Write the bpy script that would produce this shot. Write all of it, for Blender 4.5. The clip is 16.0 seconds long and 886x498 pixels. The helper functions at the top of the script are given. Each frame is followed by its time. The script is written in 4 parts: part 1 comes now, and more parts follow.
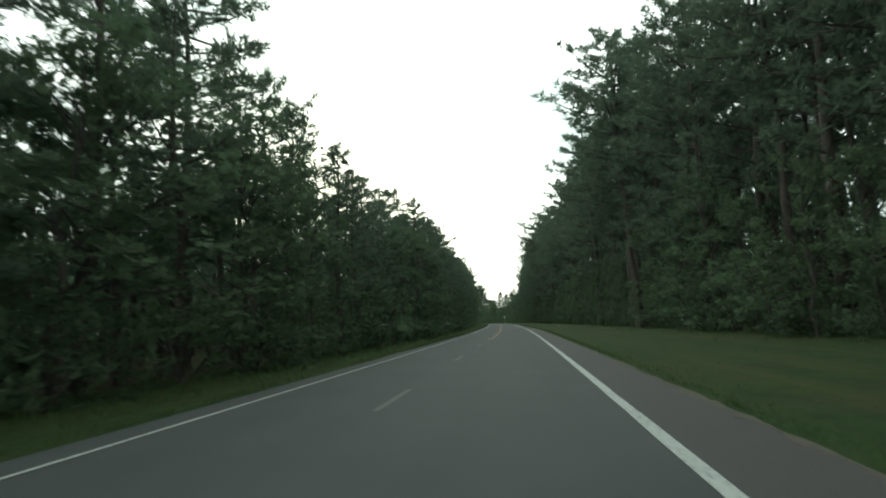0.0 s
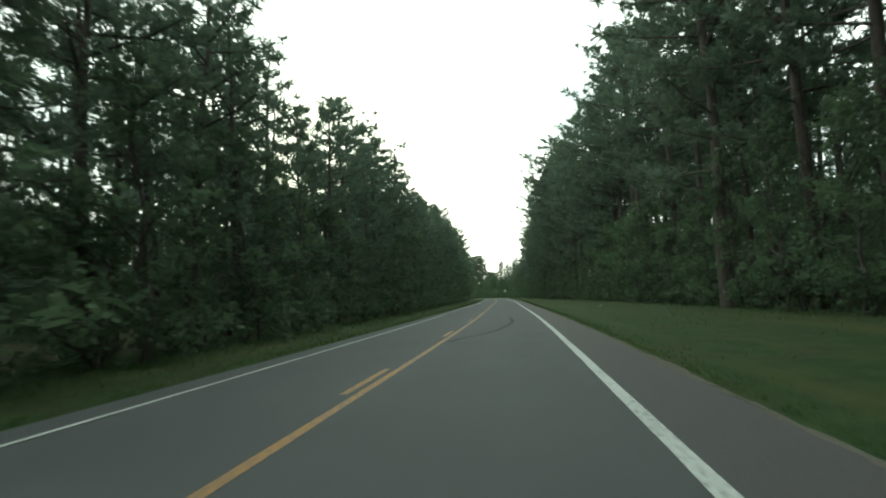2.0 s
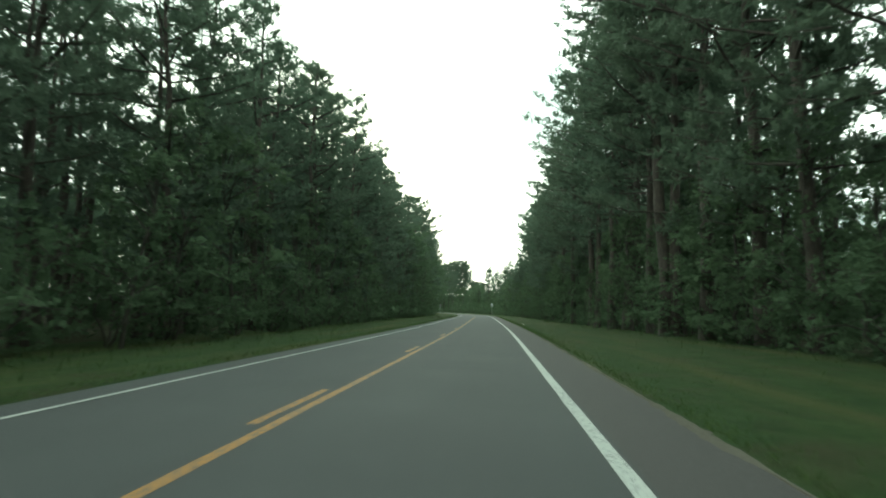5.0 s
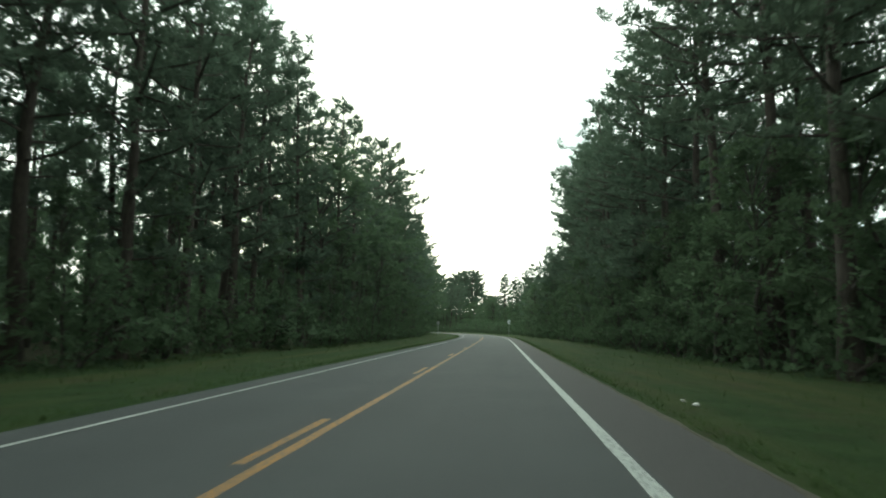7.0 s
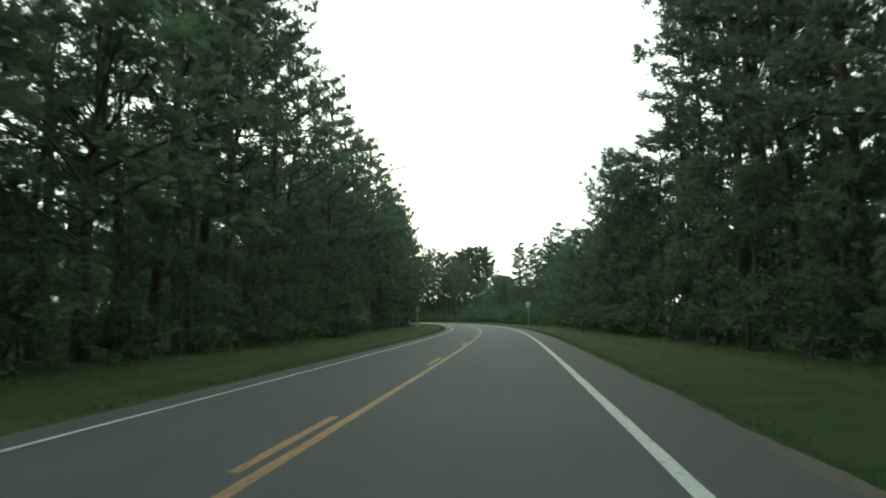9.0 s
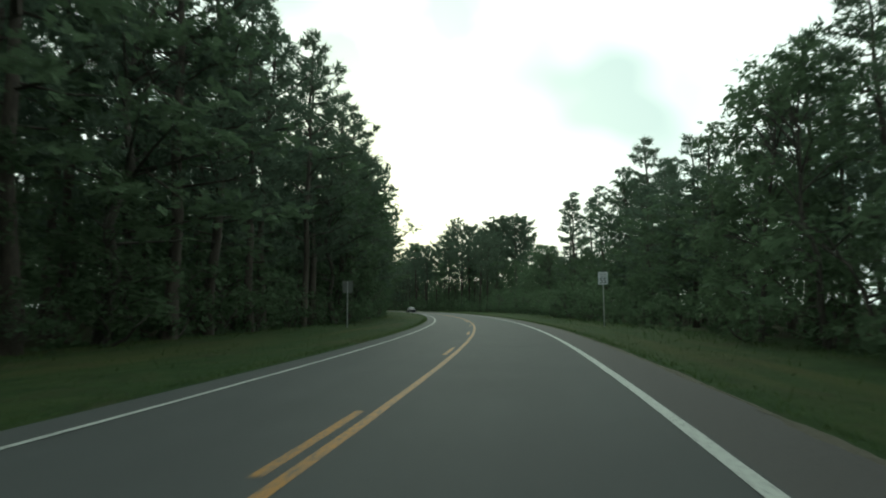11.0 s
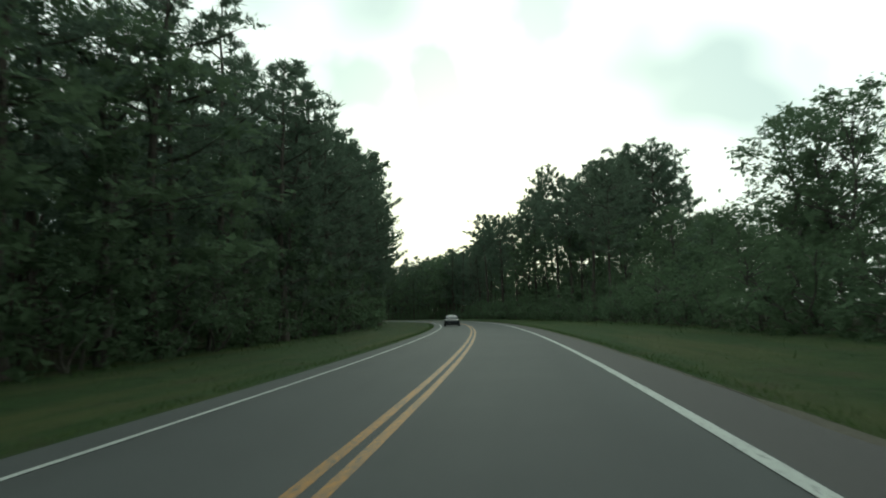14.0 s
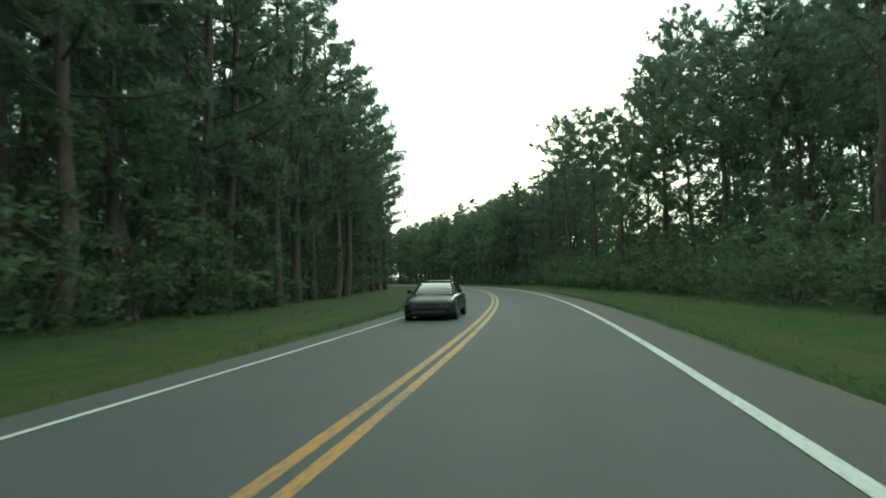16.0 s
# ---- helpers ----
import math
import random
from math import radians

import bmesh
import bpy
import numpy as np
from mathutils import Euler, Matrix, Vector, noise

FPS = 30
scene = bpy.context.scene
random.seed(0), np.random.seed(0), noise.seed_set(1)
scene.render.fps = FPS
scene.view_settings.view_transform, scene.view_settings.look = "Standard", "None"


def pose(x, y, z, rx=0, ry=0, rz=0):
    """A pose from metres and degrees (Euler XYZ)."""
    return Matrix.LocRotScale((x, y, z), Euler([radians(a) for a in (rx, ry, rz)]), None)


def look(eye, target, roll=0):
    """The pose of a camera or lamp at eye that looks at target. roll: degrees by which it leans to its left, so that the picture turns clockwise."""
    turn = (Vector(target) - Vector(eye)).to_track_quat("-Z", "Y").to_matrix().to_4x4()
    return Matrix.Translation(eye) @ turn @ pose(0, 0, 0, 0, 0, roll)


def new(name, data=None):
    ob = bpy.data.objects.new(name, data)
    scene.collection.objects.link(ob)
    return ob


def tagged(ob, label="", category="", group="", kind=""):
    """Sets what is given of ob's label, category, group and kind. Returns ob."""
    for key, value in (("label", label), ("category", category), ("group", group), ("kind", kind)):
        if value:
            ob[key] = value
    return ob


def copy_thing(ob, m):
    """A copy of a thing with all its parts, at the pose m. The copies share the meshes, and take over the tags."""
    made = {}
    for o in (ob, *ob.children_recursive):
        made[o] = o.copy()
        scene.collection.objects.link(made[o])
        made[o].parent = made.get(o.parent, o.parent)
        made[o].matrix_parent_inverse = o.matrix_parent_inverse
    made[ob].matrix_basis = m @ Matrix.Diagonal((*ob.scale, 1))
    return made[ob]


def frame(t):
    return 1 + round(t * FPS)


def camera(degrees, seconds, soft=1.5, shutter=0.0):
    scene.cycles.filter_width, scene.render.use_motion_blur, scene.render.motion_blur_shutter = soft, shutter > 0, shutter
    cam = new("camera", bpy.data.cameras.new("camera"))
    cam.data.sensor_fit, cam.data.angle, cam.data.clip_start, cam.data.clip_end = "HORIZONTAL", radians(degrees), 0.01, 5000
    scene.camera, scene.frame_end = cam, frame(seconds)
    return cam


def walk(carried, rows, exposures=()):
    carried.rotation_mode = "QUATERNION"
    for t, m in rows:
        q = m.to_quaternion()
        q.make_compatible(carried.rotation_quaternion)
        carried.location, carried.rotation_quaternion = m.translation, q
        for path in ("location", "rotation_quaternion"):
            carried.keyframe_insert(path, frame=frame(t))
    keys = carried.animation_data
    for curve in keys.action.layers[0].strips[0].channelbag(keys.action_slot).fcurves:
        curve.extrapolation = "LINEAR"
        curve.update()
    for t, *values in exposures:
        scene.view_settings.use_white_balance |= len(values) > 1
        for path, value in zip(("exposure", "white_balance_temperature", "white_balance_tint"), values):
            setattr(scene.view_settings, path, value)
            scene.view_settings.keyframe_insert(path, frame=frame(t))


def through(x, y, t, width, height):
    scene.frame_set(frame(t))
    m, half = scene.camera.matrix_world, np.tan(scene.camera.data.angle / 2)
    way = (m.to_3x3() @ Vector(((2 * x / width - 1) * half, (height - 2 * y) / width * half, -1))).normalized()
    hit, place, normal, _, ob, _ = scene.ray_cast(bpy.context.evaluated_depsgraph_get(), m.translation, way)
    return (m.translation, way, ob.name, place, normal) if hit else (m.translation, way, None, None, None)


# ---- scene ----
# ---- camera and its way: seconds, x, y, yaw, pitch, roll (degrees) ----
EYE = 1.368
cam = camera(73.8, 16.0, soft=1.9, shutter=0.15)
PATH = [
    (0, 2.217, 0.000, 7.31, 7.20, -2.75),
    (0.5, 2.170, 12.431, 6.87, 7.15, 0.10),
    (1, 2.188, 24.874, 6.64, 7.03, -0.71),
    (1.5, 2.125, 37.330, 7.14, 5.75, -2.46),
    (2, 2.111, 49.801, 7.82, 4.73, -2.71),
    (2.5, 2.016, 62.289, 6.90, 4.86, 0.53),
    (3, 1.817, 74.795, 5.70, 4.56, 0.70),
    (3.5, 1.556, 87.318, 6.03, 4.79, 1.13),
    (4, 1.159, 99.846, 6.26, 5.46, 1.42),
    (4.5, 0.655, 112.354, 6.79, 5.67, 1.26),
    (5, 0.159, 124.828, 7.06, 5.89, 1.09),
    (5.5, -0.306, 137.283, 7.41, 6.11, 0.93),
    (6, -0.774, 149.722, 7.94, 6.33, 0.76),
    (6.5, -1.289, 162.145, 8.69, 6.55, 0.59),
    (7, -1.908, 174.540, 8.60, 7.70, 0.71),
    (7.5, -2.589, 186.904, 8.23, 4.80, 3.81),
    (8, -3.236, 199.240, 8.21, 3.73, 0.74),
    (8.5, -3.880, 211.559, 8.79, 5.79, -1.37),
    (9, -4.555, 223.876, 9.81, 6.66, -0.67),
    (9.5, -5.284, 236.197, 10.61, 6.99, -0.76),
    (10, -6.056, 248.527, 11.36, 6.51, -0.60),
    (10.5, -6.942, 260.862, 12.46, 6.05, -0.44),
    (11, -8.026, 273.197, 14.00, 5.58, -0.29),
    (11.5, -9.411, 285.519, 16.03, 5.12, -0.13),
    (12, -11.186, 297.797, 18.39, 4.65, 0.03),
    (12.5, -13.389, 310.015, 20.50, 2.94, 0.53),
    (13, -16.058, 322.140, 21.55, 2.60, 0.64),
    (13.5, -19.124, 334.169, 22.52, 3.53, 1.04),
    (14, -22.523, 346.107, 23.84, 6.34, -1.98),
    (14.5, -26.015, 358.027, 24.98, 4.88, -1.94),
    (15, -30.012, 369.790, 28.33, 3.39, -1.75),
    (15.5, -34.338, 381.437, 30.85, 3.29, -0.75),
    (16, -38.789, 393.045, 32.07, 2.94, -1.06),
]


def aim(x, y, yaw, pitch, roll):
    a, p = radians(yaw), radians(pitch)
    eye = Vector((x, y, EYE))
    return look(eye, eye + Vector((-math.sin(a) * math.cos(p), math.cos(a) * math.cos(p), math.sin(p))), roll)


EXPOSURES = [(0.0, 0.31, 6160, -15), (0.5, 0.21, 6160, -15), (1.5, 0.32, 6160, -15), (2.0, 0.64, 6210, -19), (3.0, 0.92, 6260, -24), (4.0, 0.98, 6260, -26), (6.5, 0.96, 6210, -21), (7.0, 0.73, 6210, -18), (7.5, 0.58, 6210, -18), (8.0, 0.81, 6210, -24), (8.5, 0.86, 6210, -22), (9.0, 0.43, 6160, -18), (9.5, 0.13, 6110, -19), (12.0, -0.19, 6110, -21), (13.0, -0.03, 6160, -19), (14.0, -0.24, 6110, -19), (14.5, -0.27, 6110, -19), (15.0, 0.21, 6050, -25), (15.5, 0.42, 6100, -27), (16.0, 0.68, 6150, -29)]
walk(cam, [(t, aim(*row)) for t, *row in PATH], EXPOSURES)

# ---- sky and sun ----
SUN_HEIGHT, SUN_TURN = 14.0, 20.0  # degrees above the horizon; west of the road's first heading
world = bpy.data.worlds.new("evening_sky")
scene.world = world
world.use_nodes = True
wn, wl = world.node_tree.nodes, world.node_tree.links
wn.clear()
w_out, w_bg = wn.new("ShaderNodeOutputWorld"), wn.new("ShaderNodeBackground")
sky = wn.new("ShaderNodeTexSky")
sky.sky_type, sky.sun_disc = "NISHITA", False
sky.sun_elevation, sky.sun_rotation = radians(SUN_HEIGHT), radians(-SUN_TURN)
sky.air_density, sky.dust_density = 1.0, 3.0
w_co = wn.new("ShaderNodeTexCoord")
w_map = wn.new("ShaderNodeMapping")
w_map.inputs["Scale"].default_value = (1.0, 1.0, 1.35)
w_noise = wn.new("ShaderNodeTexNoise")
w_noise.inputs["Scale"].default_value = 3.2
w_noise.inputs["Detail"].default_value = 2.0
w_noise.inputs["Roughness"].default_value = 0.5
w_ramp = wn.new("ShaderNodeValToRGB")
w_ramp.color_ramp.elements[0].position, w_ramp.color_ramp.elements[0].color = 0.50, (16.3, 15.5, 15.6, 1)
w_ramp.color_ramp.elements[1].position, w_ramp.color_ramp.elements[1].color = 0.64, (9.8, 10.2, 10.6, 1)
w_mix = wn.new("ShaderNodeMix")
w_mix.data_type = "RGBA"
w_mix.inputs["Factor"].default_value = 0.86
wl.new(w_co.outputs["Generated"], w_map.inputs["Vector"])
wl.new(w_map.outputs["Vector"], w_noise.inputs["Vector"])
# loose clouds: degrees west of the first heading, degrees up, half width, depth of tone
w_fold = wn.new("ShaderNodeTexNoise")
w_fold.inputs["Scale"].default_value, w_fold.inputs["Detail"].default_value = 9.0, 3.0
wl.new(w_co.outputs["Generated"], w_fold.inputs["Vector"])
w_warp = wn.new("ShaderNodeVectorMath")
w_warp.operation = "MULTIPLY_ADD"
w_warp.inputs[1].default_value = (0.13, 0.13, 0.13)
wl.new(w_fold.outputs["Color"], w_warp.inputs[0])
wl.new(w_co.outputs["Generated"], w_warp.inputs[2])
w_last = w_noise.outputs["Fac"]
for west, rise, wide, tone in ((23.5, 21.5, 4.6, 0.685), (17.2, 18.2, 3.0, 0.645), (22.5, 14.8, 4.2, 0.685), (26.5, 11.2, 3.2, 0.625), (33.0, 22.0, 4.5, 0.64), (2.0, 21.0, 3.5, 0.54), (-8.0, 17.5, 4.6, 0.55), (3.5, 12.0, 3.0, 0.585), (41.0, 17.0, 4.0, 0.60), (13.0, 27.0, 4.5, 0.61)):
    a, e = radians(west), radians(rise)
    w_dot = wn.new("ShaderNodeVectorMath")
    w_dot.operation = "DISTANCE"
    w_dot.inputs[1].default_value = (-math.sin(a) * math.cos(e) + 0.065, math.cos(a) * math.cos(e) + 0.065, math.sin(e) + 0.065)
    wl.new(w_warp.outputs["Vector"], w_dot.inputs[0])
    w_puff = wn.new("ShaderNodeMapRange")
    w_puff.interpolation_type = "SMOOTHSTEP"
    for key, value in (("From Min", radians(0.45 * wide)), ("From Max", radians(1.15 * wide)), ("To Min", tone), ("To Max", 0.48)):
        w_puff.inputs[key].default_value = value
    wl.new(w_dot.outputs["Value"], w_puff.inputs["Value"])
    w_most = wn.new("ShaderNodeMath")
    w_most.operation = "MAXIMUM"
    wl.new(w_last, w_most.inputs[0])
    wl.new(w_puff.outputs["Result"], w_most.inputs[1])
    w_last = w_most.outputs[0]
wl.new(w_last, w_ramp.inputs["Fac"])
wl.new(sky.outputs["Color"], w_mix.inputs["A"])
wl.new(w_ramp.outputs["Color"], w_mix.inputs["B"])
wl.new(w_mix.outputs["Result"], w_bg.inputs["Color"])
w_bg.inputs["Strength"].default_value = 0.1
wl.new(w_bg.outputs["Background"], w_out.inputs["Surface"])

sun_data = bpy.data.lights.new("sun", "SUN")
sun_data.energy, sun_data.angle, sun_data.color = 0.5, radians(15), (1.0, 0.93, 0.84)
sun = new("sun", sun_data)
_e, _a = radians(SUN_HEIGHT), radians(SUN_TURN)
sun.matrix_world = look((0, 0, 60), Vector((0, 0, 60)) - Vector((-math.sin(_a) * math.cos(_e), math.cos(_a) * math.cos(_e), math.sin(_e))))


# ---- materials ----
def mat(name):
    m = bpy.data.materials.new(name)
    m.use_nodes = True
    nt = m.node_tree
    return m, nt, nt.nodes["Principled BSDF"]


def node(nt, kind, **inputs):
    n = nt.nodes.new("ShaderNode" + kind)
    for key, value in inputs.items():
        n.inputs[key.replace("_", " ")].default_value = value
    return n


def noise_of(nt, scale, detail=4.0, rough=0.55, co=None, stretch=None):
    n = node(nt, "TexNoise", Scale=scale, Detail=detail, Roughness=rough)
    src = co
    if src is None:
        src = node(nt, "NewGeometry").outputs["Position"]
    if stretch:
        mp = node(nt, "Mapping", Scale=stretch)
        nt.links.new(src, mp.inputs["Vector"])
        src = mp.outputs["Vector"]
    nt.links.new(src, n.inputs["Vector"])
    return n.outputs["Fac"]


def ramp(nt, fac, stops):
    r = node(nt, "ValToRGB")
    el = r.color_ramp.elements
    while len(el) < len(stops):
        el.new(0.5)
    for e, (p, c) in zip(el, stops):
        e.position, e.color = p, (*c, 1)
    nt.links.new(fac, r.inputs["Fac"])
    return r.outputs["Color"]


def blend(nt, fac, a, b, how="MIX"):
    m = node(nt, "Mix")
    m.data_type, m.blend_type = "RGBA", how
    for sock, v in (("Factor", fac), ("A", a), ("B", b)):
        i = [s for s in m.inputs if s.name == sock and s.enabled][0]
        if hasattr(v, "is_linked"):
            nt.links.new(v, i)
        else:
            i.default_value = v if sock == "Factor" else (*v, 1)
    return [s for s in m.outputs if s.enabled][0]


def bump(nt, bsdf, height, strength=0.3, distance=0.02):
    b = node(nt, "Bump", Strength=strength, Distance=distance)
    nt.links.new(height, b.inputs["Height"])
    nt.links.new(b.outputs["Normal"], bsdf.inputs["Normal"])


def foliage(name, dark, light, tint=None, through=0.48, rough=0.8, gaps=0.0, fine=9.0):
    m, nt, p = mat(name)
    isl = node(nt, "NewGeometry").outputs["Random Per Island"]
    ob = node(nt, "ObjectInfo").outputs["Random"]
    col = ramp(nt, isl, [(0.0, dark), (1.0, light)])
    if tint:
        col = blend(nt, ob, col, blend(nt, 0.6, col, tint))
    big = noise_of(nt, 0.45, 2.0)
    col = blend(nt, ramp(nt, big, [(0.35, (0, 0, 0)), (0.65, (1, 1, 1))]), col, blend(nt, 0.35, col, light))
    nt.links.new(col, p.inputs["Base Color"])
    p.inputs["Roughness"].default_value = rough
    p.inputs["Specular IOR Level"].default_value = 0.08
    tr = node(nt, "BsdfTranslucent")
    nt.links.new(col, tr.inputs["Color"])
    mx = node(nt, "MixShader", Fac=through)
    nt.links.new(p.outputs["BSDF"], mx.inputs[1])
    nt.links.new(tr.outputs["BSDF"], mx.inputs[2])
    out = mx.outputs["Shader"]
    if gaps:
        # open spaces between single needles and leaves
        cut = node(nt, "Math")
        cut.operation = "LESS_THAN"
        cut.inputs[1].default_value = gaps
        nt.links.new(noise_of(nt, fine, 2.0, 0.6), cut.inputs[0])
        op = node(nt, "MixShader")
        nt.links.new(cut.outputs[0], op.inputs[0])
        nt.links.new(out, op.inputs[1])
        nt.links.new(node(nt, "BsdfTransparent").outputs["BSDF"], op.inputs[2])
        out = op.outputs["Shader"]
    nt.links.new(out, nt.nodes["Material Output"].inputs["Surface"])
    return m


def plain(name, colour, rough=0.5, metal=0.0, vary=0.15, scale=6.0):
    m, nt, p = mat(name)
    n = noise_of(nt, scale)
    lo, hi = tuple(c * (1 - vary) for c in colour), tuple(min(1, c * (1 + vary)) for c in colour)
    nt.links.new(ramp(nt, n, [(0.3, lo), (0.7, hi)]), p.inputs["Base Color"])
    p.inputs["Roughness"].default_value, p.inputs["Metallic"].default_value = rough, metal
    return m


def asphalt():
    m, nt, p = mat("asphalt")
    grain = noise_of(nt, 90.0, 3.0, 0.7)
    patch = noise_of(nt, 0.35, 5.0, 0.6)
    streak = noise_of(nt, 1.2, 3.0, 0.5, node(nt, "TexCoord").outputs["UV"], (1.0, 0.03, 1.0))
    col = ramp(nt, grain, [(0.3, (0.019, 0.023, 0.024)), (0.7, (0.044, 0.049, 0.050))])
    col = blend(nt, ramp(nt, patch, [(0.35, (0, 0, 0)), (0.7, (0.6, 0.6, 0.6))]), col, (0.046, 0.052, 0.052))
    col = blend(nt, ramp(nt, streak, [(0.45, (0, 0, 0)), (0.75, (0.5, 0.5, 0.5))]), col, (0.026, 0.030, 0.031))
    # the shoulder beyond the edge line is an older, browner and coarser layer
    across = node(nt, "SeparateXYZ")
    nt.links.new(node(nt, "TexCoord").outputs["UV"], across.inputs[0])
    older = node(nt, "MapRange")
    for key, value in (("From Min", 3.76), ("From Max", 3.86)):
        older.inputs[key].default_value = value
    nt.links.new(across.outputs["X"], older.inputs["Value"])
    coarse = noise_of(nt, 28.0, 4.0, 0.7)
    col = blend(nt, older.outputs["Result"], col, ramp(nt, coarse, [(0.3, (0.025, 0.024, 0.024)), (0.7, (0.053, 0.050, 0.049))]))
    nt.links.new(col, p.inputs["Base Color"])
    p.inputs["Roughness"].default_value = 0.85
    bump(nt, p, grain, 0.5, 0.01)
    return m


def paint(name, colour, under=(0.050, 0.057, 0.056), worn=0.42):
    m, nt, p = mat(name)
    n = noise_of(nt, 14.0, 6.0, 0.7)
    b = noise_of(nt, 0.5, 3.0)
    s = node(nt, "Math")
    s.operation = "ADD"
    nt.links.new(n, s.inputs[0])
    nt.links.new(ramp(nt, b, [(0.3, (-0.0, 0, 0)), (0.8, (0.12, 0.12, 0.12))]), s.inputs[1])
    col = ramp(nt, s.outputs[0], [(1 - worn - 0.08, colour), (1 - worn + 0.12, under)])
    nt.links.new(col, p.inputs["Base Color"])
    p.inputs["Roughness"].default_value = 0.7
    return m


def soil(name, stops, scale=2.2, broad=0.12):
    m, nt, p = mat(name)
    a, b = noise_of(nt, scale, 6.0, 0.65), noise_of(nt, broad, 3.0)
    fine = noise_of(nt, 35.0, 4.0, 0.7)
    col = ramp(nt, a, stops)
    col = blend(nt, ramp(nt, b, [(0.35, (0, 0, 0)), (0.7, (0.6, 0.6, 0.6))]), col, stops[-1][1])
    col = blend(nt, 0.5, col, ramp(nt, fine, [(0.25, (0.25, 0.25, 0.25)), (0.75, (1.0, 1.0, 1.0))]), "MULTIPLY")
    nt.links.new(col, p.inputs["Base Color"])
    p.inputs["Roughness"].default_value = 0.95
    p.inputs["Specular IOR Level"].default_value = 0.1
    bump(nt, p, fine, 0.8, 0.05)
    return m


def turf():
    """Mown grass: mixed greens, with drier bands along the road and bare brown patches."""
    m, nt, p = mat("mown_grass")
    uv = node(nt, "TexCoord").outputs["UV"]
    tuft, fine = noise_of(nt, 1.1, 6.0, 0.65), noise_of(nt, 35.0, 4.0, 0.7)
    band, patch = noise_of(nt, 1.0, 4.0, 0.6, uv, (0.75, 0.05, 1.0)), noise_of(nt, 0.5, 5.0, 0.65)
    col = ramp(nt, tuft, [(0.25, (0.021, 0.042, 0.015)), (0.55, (0.036, 0.063, 0.022)), (0.85, (0.060, 0.078, 0.032))])
    col = blend(nt, ramp(nt, band, [(0.46, (0, 0, 0)), (0.68, (0.75, 0.75, 0.75))]), col, (0.072, 0.078, 0.030))
    col = blend(nt, ramp(nt, patch, [(0.52, (0, 0, 0)), (0.72, (0.7, 0.7, 0.7))]), col, (0.058, 0.052, 0.030))
    col = blend(nt, 0.5, col, ramp(nt, fine, [(0.25, (0.3, 0.3, 0.3)), (0.75, (1.0, 1.0, 1.0))]), "MULTIPLY")
    nt.links.new(col, p.inputs["Base Color"])
    p.inputs["Roughness"].default_value = 0.95
    p.inputs["Specular IOR Level"].default_value = 0.1
    bump(nt, p, fine, 0.8, 0.05)
    return m


def bark(name, dark, light):
    m, nt, p = mat(name)
    co = node(nt, "TexCoord").outputs["Object"]
    n = noise_of(nt, 5.0, 6.0, 0.7, co, (3.0, 3.0, 0.6))
    nt.links.new(ramp(nt, n, [(0.3, dark), (0.7, light)]), p.inputs["Base Color"])
    p.inputs["Roughness"].default_value = 0.9
    bump(nt, p, n, 0.8, 0.05)
    return m


ASPHALT = asphalt()
WHITE = paint("white_paint", (0.35, 0.37, 0.35), worn=0.38)
YELLOW = paint("yellow_paint", (0.27, 0.132, 0.018), worn=0.44)
WORN_YELLOW = paint("worn_yellow_paint", (0.2, 0.125, 0.05), worn=0.66)
GRASS = turf()
FLOOR = soil("leaf_litter", [(0.25, (0.018, 0.022, 0.010)), (0.6, (0.035, 0.035, 0.018)), (0.85, (0.05, 0.06, 0.025))])
SAND = soil("pale_sand", [(0.2, (0.075, 0.072, 0.06)), (0.8, (0.16, 0.15, 0.125))], 9.0)
BARK = bark("pine_bark", (0.025, 0.021, 0.017), (0.072, 0.060, 0.048))
GREY_BARK = bark("grey_bark", (0.025, 0.022, 0.018), (0.075, 0.068, 0.056))
NEEDLES = foliage("pine_needles", (0.074, 0.102, 0.076), (0.114, 0.156, 0.112), (0.106, 0.134, 0.092), gaps=0.455, fine=11.0)
DEEP_NEEDLES = foliage("shaded_pine_needles", (0.074, 0.102, 0.076), (0.114, 0.156, 0.112), (0.106, 0.134, 0.092), gaps=0.445, fine=10.0)
LEAVES = foliage("broad_leaves", (0.070, 0.102, 0.062), (0.108, 0.154, 0.090), (0.094, 0.132, 0.072), gaps=0.45, fine=13.0)
BRUSH = foliage("undergrowth_leaves", (0.066, 0.098, 0.060), (0.102, 0.146, 0.086), (0.092, 0.134, 0.070), gaps=0.44, fine=15.0)
BLADES = foliage("grass_blades", (0.050, 0.086, 0.031), (0.086, 0.122, 0.048), None, 0.45)

# ---- the road's line: bend (1/km) at every 20 m from 40 m behind the start ----
BEND = [0.1572, 0.2465, 0.3046, 0.2356, 0.1804, 0.3747, 0.6889, 0.3400, -0.3036, 0.0596, 0.5770, 0.3765, -0.0008, -0.1449, 0.3971, 1.2099, 2.3681, 3.0958, 2.8680, 2.2151, 2.0967, 1.5144, 1.9831, 2.8243, 3.3014, 3.4157, 3.4290, 3.4446, 3.4755, 3.5068, 3.5265, 3.5320, 3.5266, 3.5147, 3.5000]
STEP = 2.0
RS = np.arange(-40.0, 640.0, STEP)
_k = np.interp(RS, -40 + 20 * np.arange(len(BEND)), BEND) * 1e-3
_th = np.concatenate([[0], np.cumsum((_k[1:] + _k[:-1]) / 2 * STEP)])
_th -= np.interp(0, RS, _th)
_mid = (_th[1:] + _th[:-1]) / 2
_rx = np.concatenate([[0], np.cumsum(-np.sin(_mid) * STEP)])
_ry = np.concatenate([[0], np.cumsum(np.cos(_mid) * STEP)])
